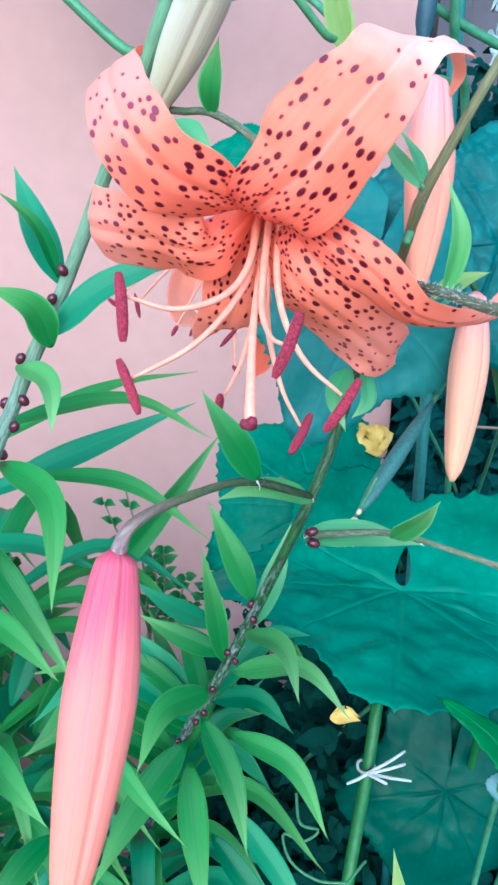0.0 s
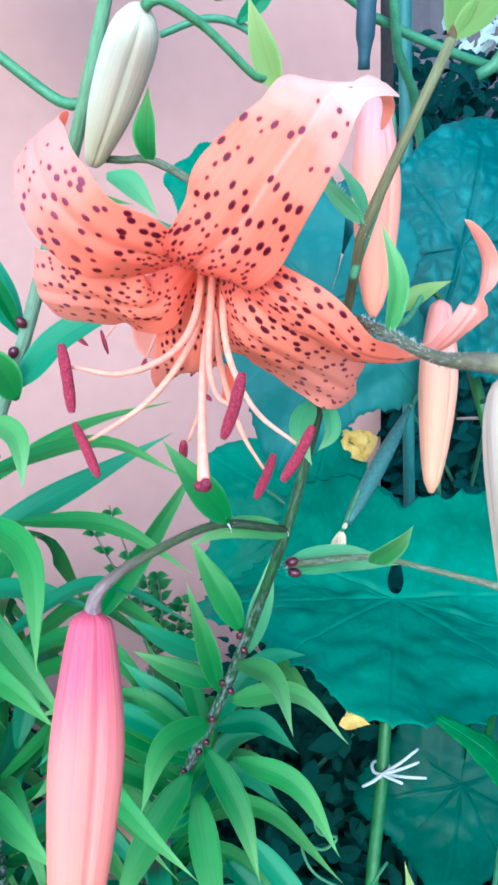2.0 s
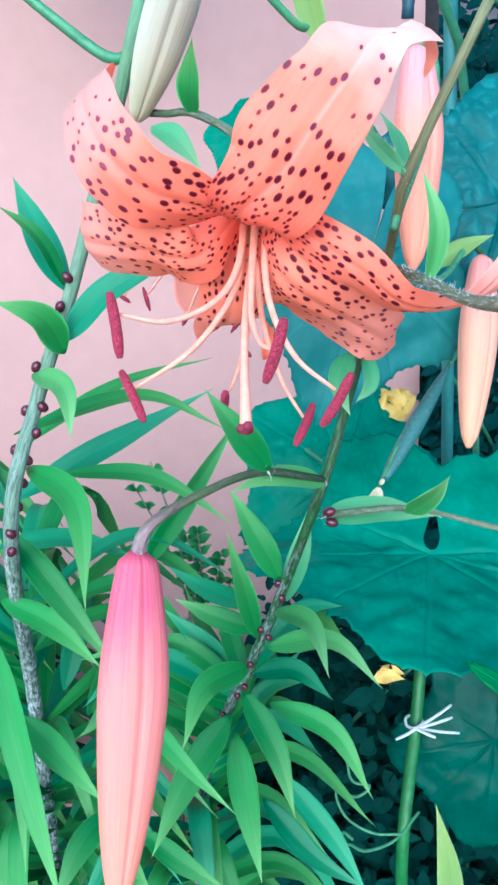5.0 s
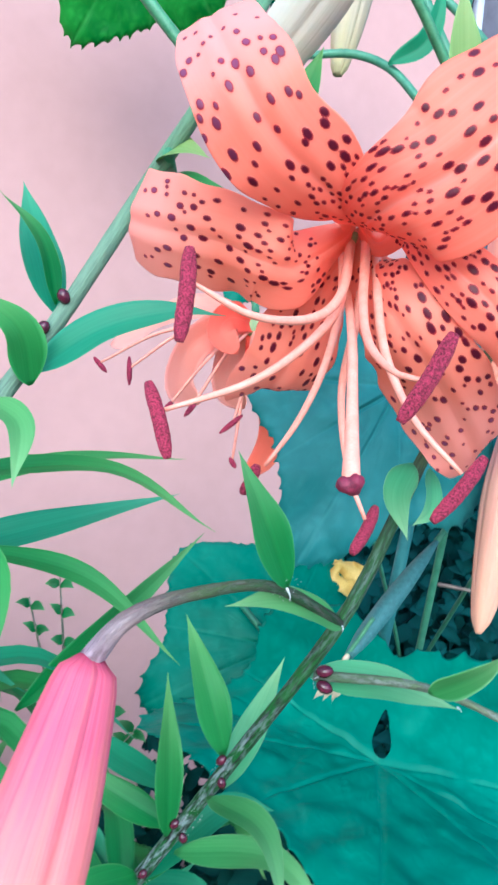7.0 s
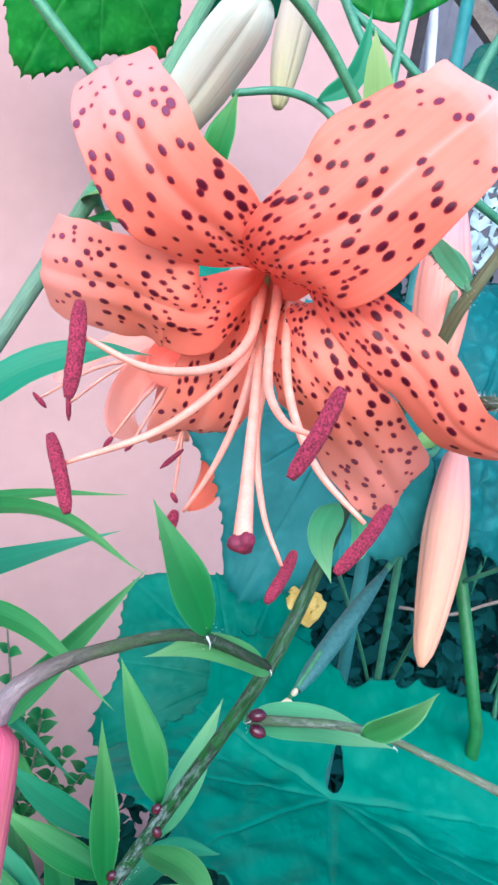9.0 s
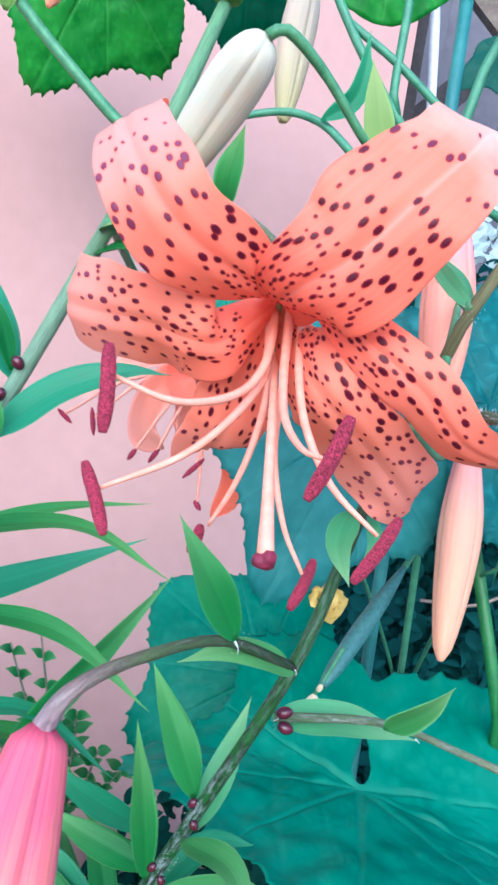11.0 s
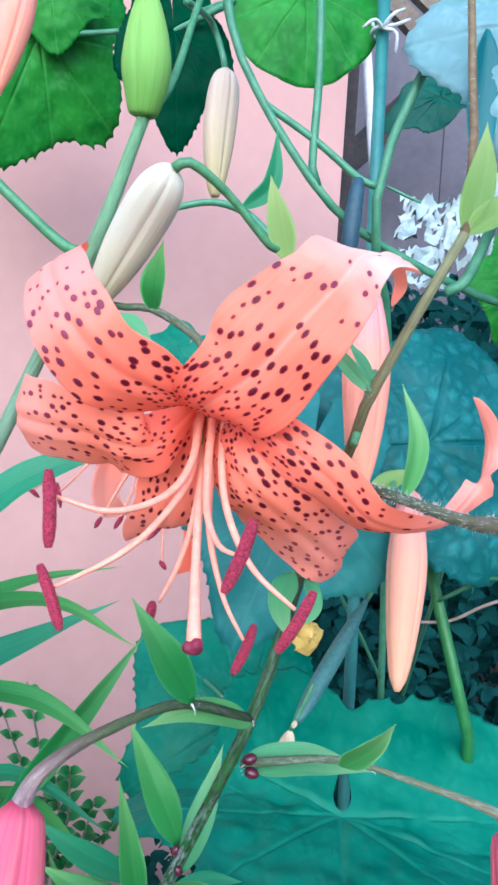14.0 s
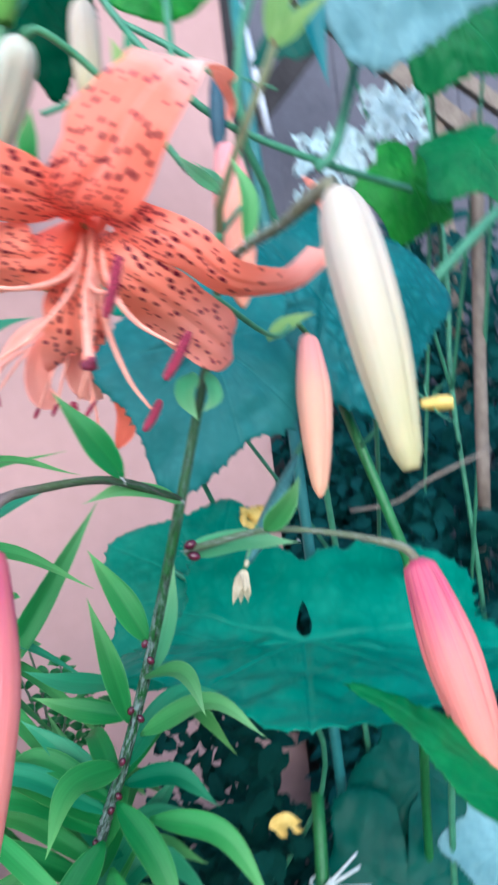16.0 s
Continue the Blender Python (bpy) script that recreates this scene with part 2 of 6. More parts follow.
# darker, bluer gourd green with stronger net and relief
GOURD_PUCKERED = gourd_material("gourd_leaf_puckered", (0.008, 0.082, 0.085), (0.035, 0.185, 0.190), (0.009, 0.082, 0.085), 0.75, 0.38)
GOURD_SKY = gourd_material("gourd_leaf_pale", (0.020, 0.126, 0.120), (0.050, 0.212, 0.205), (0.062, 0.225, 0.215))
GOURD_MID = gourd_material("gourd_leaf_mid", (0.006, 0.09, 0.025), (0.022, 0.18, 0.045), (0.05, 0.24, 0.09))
GOURD_FOLD = blade_material("gourd_leaf_young", (0.010, 0.105, 0.125), (0.028, 0.175, 0.205), (0.05, 0.24, 0.25))
# pale blue base colour imitates the sky reflected on a leaf
GOURD_SHEEN = gourd_material("gourd_leaf_sheen", (0.13, 0.27, 0.31), (0.23, 0.40, 0.45), (0.25, 0.43, 0.46), 0.35)
# the whitish tip colours stand for sky sheen on the recurved ends
TEPAL = tepal_material("tepal_spotted", (0.93, 0.18, 0.115), (0.96, 0.29, 0.19), (0.95, 0.74, 0.66), sheen_from=0.42, pale=0.49)
TEPAL_SIDE = tepal_material("tepal_spotted_side", (0.93, 0.18, 0.125), (0.96, 0.30, 0.20), (0.95, 0.47, 0.42), sheen_from=0.42)
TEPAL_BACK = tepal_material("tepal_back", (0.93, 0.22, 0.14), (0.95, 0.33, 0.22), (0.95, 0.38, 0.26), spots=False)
# lighter copy of the tepal colour, offsetting the shade on three tepals
TEPAL_LIFTED = tepal_material("tepal_spotted_lifted", (0.94, 0.22, 0.14), (0.96, 0.34, 0.23), (0.96, 0.45, 0.37), share=0.50, sheen_from=0.55)
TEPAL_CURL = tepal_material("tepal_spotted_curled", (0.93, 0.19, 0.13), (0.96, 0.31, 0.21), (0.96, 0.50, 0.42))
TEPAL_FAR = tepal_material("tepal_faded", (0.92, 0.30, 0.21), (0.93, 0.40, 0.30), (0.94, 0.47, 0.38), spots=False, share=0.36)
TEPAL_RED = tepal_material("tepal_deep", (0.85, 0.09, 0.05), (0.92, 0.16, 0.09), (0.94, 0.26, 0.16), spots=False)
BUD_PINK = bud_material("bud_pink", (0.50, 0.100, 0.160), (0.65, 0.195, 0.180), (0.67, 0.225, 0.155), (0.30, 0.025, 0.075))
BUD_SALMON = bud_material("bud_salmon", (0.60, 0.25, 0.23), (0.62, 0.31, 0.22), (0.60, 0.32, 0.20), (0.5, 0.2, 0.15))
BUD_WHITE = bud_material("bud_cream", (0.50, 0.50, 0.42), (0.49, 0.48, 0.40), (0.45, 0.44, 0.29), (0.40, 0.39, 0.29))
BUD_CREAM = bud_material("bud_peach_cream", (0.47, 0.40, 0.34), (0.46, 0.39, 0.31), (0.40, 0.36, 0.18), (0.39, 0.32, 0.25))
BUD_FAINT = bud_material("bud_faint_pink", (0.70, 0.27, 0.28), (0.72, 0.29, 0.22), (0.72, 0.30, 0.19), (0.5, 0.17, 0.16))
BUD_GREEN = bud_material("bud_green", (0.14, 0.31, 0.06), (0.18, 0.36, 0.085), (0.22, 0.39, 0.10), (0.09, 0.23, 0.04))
FILAMENT = grainy("filament_pale", (0.74, 0.255, 0.175), (0.79, 0.36, 0.27), 300.0, 0.55, 0.15)
ANTHER = grainy("anther_crimson", (0.10, 0.003, 0.018), (0.58, 0.040, 0.110), 2400.0, 0.85, 1.0, 0.0008, (0.40, 0.62))
STIGMA = grainy("stigma_dark", (0.07, 0.003, 0.02), (0.26, 0.012, 0.05), 700.0, 0.6, 0.5)
OVARY = grainy("ovary_green", (0.2, 0.3, 0.12), (0.35, 0.42, 0.18), 300.0)
STEM = stalk_material("stem_fuzzy", (0.09, 0.14, 0.12), [(0.6, (0.12, 0.19, 0.155)), (0.86, (0.15, 0.24, 0.16)), (1.0, (0.12, 0.25, 0.12))], (0.035, 0.045, 0.05), (0.50, 0.55, 0.58), 0.95, 0.85, 0.82)
STEM_MAIN = stalk_material("stem_tall", (0.035, 0.085, 0.035), [(0.62, (0.06, 0.08, 0.08)), (0.72, (0.018, 0.090, 0.020)), (0.80, (0.020, 0.095, 0.018)), (0.86, (0.028, 0.075, 0.024)), (0.91, (0.12, 0.13, 0.065)), (1.0, (0.18, 0.19, 0.10))], (0.016, 0.016, 0.016), (0.34, 0.40, 0.42), 0.62, 0.9, 0.88)
STEM_DARK = stalk_material("stem_mottled", (0.06, 0.10, 0.05), [(0.4, (0.10, 0.15, 0.075)), (1.0, (0.20, 0.19, 0.12))], (0.07, 0.06, 0.06), (0.36, 0.38, 0.38), 0.4, 0.35)
PEDICEL = stalk_material("pedicel_purple_green", (0.015, 0.035, 0.015), [(0.3, (0.03, 0.08, 0.03)), (0.6, (0.09, 0.14, 0.055)), (0.82, (0.22, 0.16, 0.15)), (0.94, (0.46, 0.38, 0.44)), (1.0, (0.50, 0.36, 0.44))], (0.09, 0.05, 0.06), (0.3, 0.3, 0.3), 0.2, 0.42)
STEM_BROWN = grainy("stem_brown", (0.075, 0.045, 0.025), (0.19, 0.15, 0.075), 300.0, 0.7, 0.6, 0.0005)
STEM_GREEN = grainy("stem_green", (0.03, 0.14, 0.06), (0.09, 0.26, 0.12), 200.0, 0.5, 0.3)
STALK_GREEN = grainy("stalk_fresh_green", (0.010, 0.098, 0.020), (0.032, 0.170, 0.042), 150.0, 0.5, 0.3)
VINE = grainy("vine_green", (0.03, 0.145, 0.078), (0.085, 0.26, 0.145), 120.0, 0.5, 0.3)
BULBIL = grainy("bulbil_maroon", (0.02, 0.004, 0.013), (0.10, 0.009, 0.028), 260.0, 0.25, 0.2)
FUZZ = grainy("hair_white", (0.42, 0.44, 0.42), (0.56, 0.57, 0.56), 100.0)
WALL = grainy("plaster_pink", (0.42, 0.250, 0.233), (0.475, 0.287, 0.269), 6.0, 0.9, 0.25, 0.002, (0.3, 0.7), 6.0)
# soil colour raised to bounce fill light onto downward-facing tepals
SOIL = grainy("soil_lightened", (0.12, 0.095, 0.075), (0.27, 0.22, 0.175), 30.0, 0.95, 0.8, 0.01)
STRAP = grainy("strap_pale", (0.50, 0.52, 0.62), (0.66, 0.69, 0.78), 20.0, 0.5, 0.1, 0.001)
TIMBER = grainy("timber_grey", (0.10, 0.075, 0.06), (0.26, 0.21, 0.17), 14.0, 0.85, 0.5, 0.002)
DARK_WOOD = grainy("timber_dark", (0.014, 0.012, 0.014), (0.045, 0.040, 0.044), 14.0, 0.9, 0.4, 0.002)
PANEL = grainy("panel_grey", (0.075, 0.070, 0.092), (0.125, 0.118, 0.150), 5.0, 0.7, 0.2, 0.002)
WHITE = grainy("white_plastic", (0.30, 0.40, 0.43), (0.50, 0.60, 0.62), 40.0, 0.5, 0.3, 0.002)
TWINE = grainy("twine_white", (0.42, 0.48, 0.50), (0.62, 0.66, 0.67), 400.0, 0.9, 0.7, 0.0008)
YELLOW = grainy("petal_yellow", (0.55, 0.36, 0.06), (0.72, 0.52, 0.14), 120.0, 0.5, 0.3)
WITHER = grainy("petal_withered", (0.42, 0.34, 0.22), (0.60, 0.52, 0.37), 200.0, 0.8, 0.6)
CUKE = grainy("cucumber_skin", (0.025, 0.105, 0.105), (0.075, 0.20, 0.20), 420.0, 0.5, 0.5)
BLUE_TIE = grainy("tie_blue", (0.010, 0.040, 0.070), (0.025, 0.085, 0.125), 200.0)
PIPE_GREEN = grainy("pipe_paint", (0.02, 0.13, 0.13), (0.045, 0.20, 0.19), 30.0, 0.5, 0.2)
# hedge and weed greens nearly black: deep shade painted as leaf colour
FAR_LEAF_SHADED = grainy("far_leaf_shade", (0.003, 0.027, 0.028), (0.006, 0.050, 0.046), 9.0, 0.9, 0.2)
FAR_LEAF_SHADED.node_tree.nodes["Principled BSDF"].inputs["Specular IOR Level"].default_value = 0.12
WEED_SHADED = grainy("weed_leaf_shade", (0.0025, 0.022, 0.019), (0.006, 0.042, 0.033), 14.0, 0.9, 0.2)
WEED_SHADED.node_tree.nodes["Principled BSDF"].inputs["Specular IOR Level"].default_value = 0.1
GREENLET = grainy("small_green_leaf", (0.02, 0.16, 0.15), (0.08, 0.30, 0.28), 20.0, 0.6, 0.2)


# ------------------------------------------------------------------ mesh helpers
AT = {}


def thing(name, origin, label, category, group="", kind=""):
    ob = new(name)
    ob.empty_display_size = 0.01
    ob.location = origin
    AT[ob] = Vector(origin)
    return tagged(ob, label, category, group, kind)


def link_mesh(name, verts, faces, material, parent=None, label="", uvs=None, attr=None, smooth=True, origin=None, attr_name="vein"):
    """One mesh object from world-space verts, as a thing of its own or under a parent."""
    o = Vector(origin if origin is not None else verts[0])
    me = bpy.data.meshes.new(name)
    me.from_pydata([tuple(Vector(v) - o) for v in verts], [], faces)
    if smooth:
        me.polygons.foreach_set("use_smooth", [True] * len(me.polygons))
    if uvs:
        idx = [l.vertex_index for l in me.loops]
        for layer, values in uvs.items():
            lay = me.uv_layers.new(name=layer)
            lay.data.foreach_set("uv", [c for i in idx for c in values[i]])
    if attr is not None:
        a = me.attributes.new(attr_name, "FLOAT", "POINT")
        a.data.foreach_set("value", attr)
    me.materials.append(material)
    ob = new(name, me)
    AT[ob] = o
    if parent is not None:
        ob.parent = parent
        ob.location = o - AT[parent]
    else:
        ob.location = o
    if label:
        tagged(ob, label)
    return ob


def spline(points, n):
    """n + 1 points along a smooth line through the given ones, evenly spaced by length."""
    p = [Vector(a) for a in points]
    if len(p) == 2:
        return [p[0].lerp(p[1], i / n) for i in range(n + 1)]
    ext = [p[0] * 2 - p[1]] + p + [p[-1] * 2 - p[-2]]
    fine = []
    for i in range(1, len(ext) - 2):
        a, b, c, d = ext[i - 1:i + 3]
        for k in range(24):
            t = k / 24
            fine.append(0.5 * ((2 * b) + (c - a) * t + (2 * a - 5 * b + 4 * c - d) * t * t + (3 * b - a - 3 * c + d) * t ** 3))
    fine.append(p[-1])
    run = [0.0]
    for a, b in zip(fine, fine[1:]):
        run.append(run[-1] + (b - a).length)
    out, j = [], 0
    for i in range(n + 1):
        want = run[-1] * i / n
        while j < len(run) - 2 and run[j + 1] < want:
            j += 1
        span = max(run[j + 1] - run[j], 1e-9)
        out.append(fine[j].lerp(fine[j + 1], min(1.0, max(0.0, (want - run[j]) / span))))
    return out


def at_along(values, f):
    """Linear look-up in evenly spaced values."""
    if isinstance(values, (int, float)):
        return values
    k = f * (len(values) - 1)
    i = min(int(k), len(values) - 2)
    return values[i] + (values[i + 1] - values[i]) * (k - i)


def tangents(c):
    return [((c[min(i + 1, len(c) - 1)] - c[max(i - 1, 0)]).normalized()) for i in range(len(c))]


def tube(name, points, radii, material, parent=None, label="", seg=8, n=16, lobes=0, depth=0.0, rough=0.0, twist=0.0, seed=1, groove=0.0):
    """A swept rod whose radius follows the radii; lobes and depth give it a ribbed section."""
    c = spline(points, n)
    t = tangents(c)
    ref = Vector((0, -1, 0.13)) if abs(t[0].y) < 0.9 else Vector((1, 0, 0.1))
    length = sum((b - a).length for a, b in zip(c, c[1:]))
    rnd = random.Random(seed)
    wide = radii if isinstance(radii, (int, float)) else max(radii)
    verts, mm, rel = [], [], []
    for i in range(n + 1):
        side = t[i].cross(ref).normalized()
        ref = side.cross(t[i]).normalized()
        r = at_along(radii, i / n) * (1 + rough * rnd.uniform(-1, 1))
        for k in range(seg):
            a = 2 * math.pi * k / seg + twist * i / n
            rr = r * (1 + depth * math.cos(lobes * a)) if lobes else r
            if groove:
                rr -= r * groove * math.exp(-(math.sin(lobes * a * 0.5) / 0.16) ** 2)
            verts.append(c[i] + side * (rr * math.cos(a)) + ref * (rr * math.sin(a)))
            mm.append((wide * a, length * i / n))
            rel.append((k / seg * 2 - 1, i / n))
    faces = []
    for i in range(n):
        for k in range(seg):
            k2 = (k + 1) % seg
            faces.append((i * seg + k, i * seg + k2, (i + 1) * seg + k2, (i + 1) * seg + k))
    faces.append(tuple(reversed(range(seg))))
    faces.append(tuple(n * seg + k for k in range(seg)))
    return link_mesh(name, verts, faces, material, parent, label, {"m": mm, "rel": rel}, origin=c[0])


def on_stem(p, line, reach):
    """The place p drawn in until it touches the stem."""
    c = min(spline(line, 160), key=lambda q: (q - Vector(p)).length)
    d = Vector(p) - c
    return c + d.normalized() * min(d.length, reach)


def leaf_profile(f):
    return min(1.0, f) ** 0.75 * max(0.0, 1 - f) ** 1.35 * 3.93


def blade(name, points, width, facing, material, parent=None, label="", fold=0.34, thick=0.0007, nv=18, nu=8,
          profile=leaf_profile, facing_end=None, wave=0.0, base=0.12, seed=0, curl=0.0, rib=0.0, ruffle=0.0, facing_start=None):
    """A leaf or petal along a line of points. width: full width in metres. facing: the way its upper face looks.
    fold: how far the margins rise towards that side; curl: the same at the tip, negative bends them away."""
    c = spline(points, nv)
    t = tangents(c)
    length = sum((b - a).length for a, b in zip(c, c[1:]))
    n0 = Vector(facing)
    n1 = Vector(facing_end) if facing_end else n0
    rnd = random.Random(seed * 7 + 3)
    phase = rnd.uniform(0, 6)
    top, low, mm, rel = [], [], [], []
    for i in range(nv + 1):
        f = i / nv
        nn = n0.lerp(n1, f)
        if facing_start and f < 0.22:
            nn = Vector(facing_start).lerp(nn, f / 0.22)
        side = t[i].cross(nn)
        if side.length < 1e-5:
            side = t[i].cross(Vector((0.3, 0.5, 0.8)))
        side.normalize()
        nn = side.cross(t[i]).normalized()
        w = 0.5 * width * max(profile(f), base * (1 - f) ** 2, 0.004)
        fo = fold + (curl - fold) * f if curl else fold
        for j in range(nu + 1):
            s = 2 * j / nu - 1
            lift = fo * w * abs(s) ** 1.2 + wave * w * math.sin(f * 11 + phase + (2.0 if s > 0 else 0)) * s * s
            if rib:
                lift -= rib * w * (math.exp(-(s / 0.13) ** 2) - 0.45 * math.exp(-((abs(s) - 0.3) / 0.14) ** 2)) * min(1.0, 6 * (1 - f))
            edge = 0.0
            if ruffle:
                edge = ruffle * s * s * s * noise.noise((f * 7.0 + seed * 3.1, s * 0.7, 2.0)) * w
                lift += ruffle * w * s * s * noise.noise((f * 6.0 + seed * 1.7, s * 0.9, 8.0))
            p = c[i] + side * (s * w + edge) + nn * lift
            th = thick * (1 - s * s) * (0.3 + 0.7 * min(1, 4 * (1 - f)))
            top.append(p + nn * th * 0.5)
            low.append(p - nn * th * 0.5)
            mm.append((s * w, length * f))
            rel.append((s, f))
    cols = nu + 1
    verts = top + low
    off = len(top)
    faces = []
    for i in range(nv):
        for j in range(nu):
            a, b2, c2, d = i * cols + j, i * cols + j + 1, (i + 1) * cols + j + 1, (i + 1) * cols + j
            faces.append((a, b2, c2, d))
            faces.append((off + d, off + c2, off + b2, off + a))
        for j in (0, nu):
            a, d = i * cols + j, (i + 1) * cols + j
            faces.append((off + a, off + d, d, a) if j else (a, d, off + d, off + a))
    for j in range(nu):
        faces.append((off + j, off + j + 1, j + 1, j))
        a = nv * cols + j
        faces.append((a, a + 1, off + a + 1, off + a))
    return link_mesh(name, verts, faces, material, parent, label, {"m": mm * 2, "rel": rel * 2}, origin=c[0])


def ellipsoid(name, centre, axis, length, radius, material, parent=None, label="", seg=8, rings=7, squash=1.0, point=0.0):
    """An egg-shaped grain along an axis."""
    ax = Vector(axis).normalized()
    side = ax.cross(Vector((0.2, 0.9, 0.31))).normalized()
    up = side.cross(ax)
    c0 = Vector(centre)
    verts, faces = [], []
    for i in range(rings + 1):
        a = math.pi * (0.03 + 0.94 * i / rings)
        r = radius * math.sin(a) ** (0.7 + point * (i / rings))
        for k in range(seg):
            b = 2 * math.pi * k / seg
            verts.append(c0 - ax * (length * 0.5 * math.cos(a)) + side * (r * math.cos(b)) + up * (r * squash * math.sin(b)))
    for i in range(rings):
        for k in range(seg):
            k2 = (k + 1) % seg
            faces.append((i * seg + k, i * seg + k2, (i + 1) * seg + k2, (i + 1) * seg + k))
    faces.append(tuple(reversed(range(seg))))
    faces.append(tuple(rings * seg + k for k in range(seg)))
    return link_mesh(name, verts, faces, material, parent, label, origin=centre)


BUD_SHAPE = (0.46, 0.62, 0.71, 0.78, 0.85, 0.91, 0.96, 0.99, 1.0, 0.985, 0.95, 0.91, 0.865, 0.81, 0.75, 0.68, 0.60, 0.51, 0.39, 0.12)


BLUNT_SHAPE = (0.30, 0.66, 0.84, 0.93, 0.97, 1.0, 1.0, 1.0, 0.99, 0.97, 0.95, 0.92, 0.88, 0.83, 0.77, 0.70, 0.62, 0.54, 0.46, 0.25)


def bud(points, radius, material, parent, label, shape=BUD_SHAPE, name="bud"):
    return tube(name, points, [radius * at_along(shape, k / 72) * (0.5 + 0.5 * min(1.0, k / 2)) for k in range(73)], material, parent, label, seg=72, n=72, lobes=3, depth=-0.05, twist=0.15, groove=0.09)


def hairs(stalk_points, radius, count, parent, seed, length=0.0022):
    """White woolly hairs along a stalk, as one fuzzy part."""
    c = spline(stalk_points, 60)
    t = tangents(c)
    rnd = random.Random(seed)
    verts, faces = [], []
    for _ in range(count):
        i = rnd.randrange(2, 58)
        a = rnd.uniform(0, 2 * math.pi)
        s = t[i].cross(Vector((0.1, -1, 0.2))).normalized()
        u = s.cross(t[i])
        d = s * math.cos(a) + u * math.sin(a)
        p = c[i] + d * radius * 0.9
        tip = p + (d + t[i] * rnd.uniform(-0.7, 0.7)).normalized() * length * rnd.uniform(0.4, 1.0)
        w = t[i].cross(d) * 0.00011
        v = len(verts)
        verts += [p - w, p + w, p + t[i] * 0.00018, tip]
        faces += [(v, v + 1, v + 3), (v + 1, v + 2, v + 3), (v + 2, v, v + 3)]
    return tagged(link_mesh("hair", verts, faces, FUZZ, parent, "white woolly hairs"), kind="stuff")



# ------------------------------------------------------------------ setting
WALL_A, WALL_B = Vector((-1.6, 0.36, 0)), Vector((0.232, 1.10, 0))     # foot of the wall's face, near end and corner


def box(name, corners, height, z0, material, parent=None, label="", bevel=0.0):
    """An upright prism over a four-cornered plan."""
    verts = [Vector((x, y, z0)) for x, y in corners] + [Vector((x, y, z0 + height)) for x, y in corners]
    faces = [(3, 2, 1, 0), (4, 5, 6, 7), (0, 1, 5, 4), (1, 2, 6, 5), (2, 3, 7, 6), (3, 0, 4, 7)]
    return link_mesh(name, verts, faces, material, parent, label, smooth=False)


def build_setting():
    # soil and lawn in one sheet that reaches the horizon, lumpy near the plants
    n, verts, faces = 60, [], []
    grid = [math.copysign(abs(k / 30) ** 4, k) * 400 + k * 0.03 for k in range(-30, 31)]
    for gy in grid:
        for gx in grid:
            near = max(0.0, 1 - math.hypot(gx, gy - 0.6) / 3)
            h = 0.025 * near * noise.noise((gx * 9, gy * 9, 1.7)) + 0.012 * near * noise.noise((gx * 31, gy * 31, 4.1))
            verts.append((gx, gy + 0.6, h - 0.012))
    for j in range(n):
        for i in range(n):
            a = j * (n + 1) + i
            faces.append((a, a + 1, a + n + 2, a + n + 1))
    g = link_mesh("ground", verts, faces, SOIL, None, "garden soil with crumbs, lightened for bounce light", origin=(0, 0, 0))
    tagged(g, "garden soil with crumbs, lightened for bounce light", "ground", kind="structure")
    # house wall
    d = (WALL_B - WALL_A).normalized()
    back = Vector((-d.y, d.x, 0)) * 0.24
    a, b = WALL_A, WALL_B
    w = box("wall_west", [(a.x, a.y), (b.x, b.y), (b.x + back.x, b.y + back.y), (a.x + back.x, a.y + back.y)], 2.9, -0.05, WALL)
    tagged(w, "pale pink painted plaster house wall", "wall", kind="structure")


build_setting()


# ------------------------------------------------------------------ gourd vine
VEINS = (0.0, 0.62, -0.62, 1.22, -1.22, 1.95, -1.95)


def gourd_outline(th, lobes, tooth=1.0, cut=0.7):
    a = abs(th)
    r = 0.80 + 0.11 * math.cos(5 * th) * lobes + 0.10 * math.cos(th)
    notch = max(0.0, 1 - (math.pi - a) / 0.13)
    r *= 1 - cut * notch ** 1.3
    r += tooth * (0.040 * (1 - abs(math.sin(34 * th + 0.9 * math.sin(3 * th)))) ** 2.2 * (0.7 + 0.3 * math.sin(7 * th)) + 0.014 * math.sin(11 * th + 2.0) + 0.010 * abs(math.sin(17 * th + 1.0)))
    return max(0.05, r)


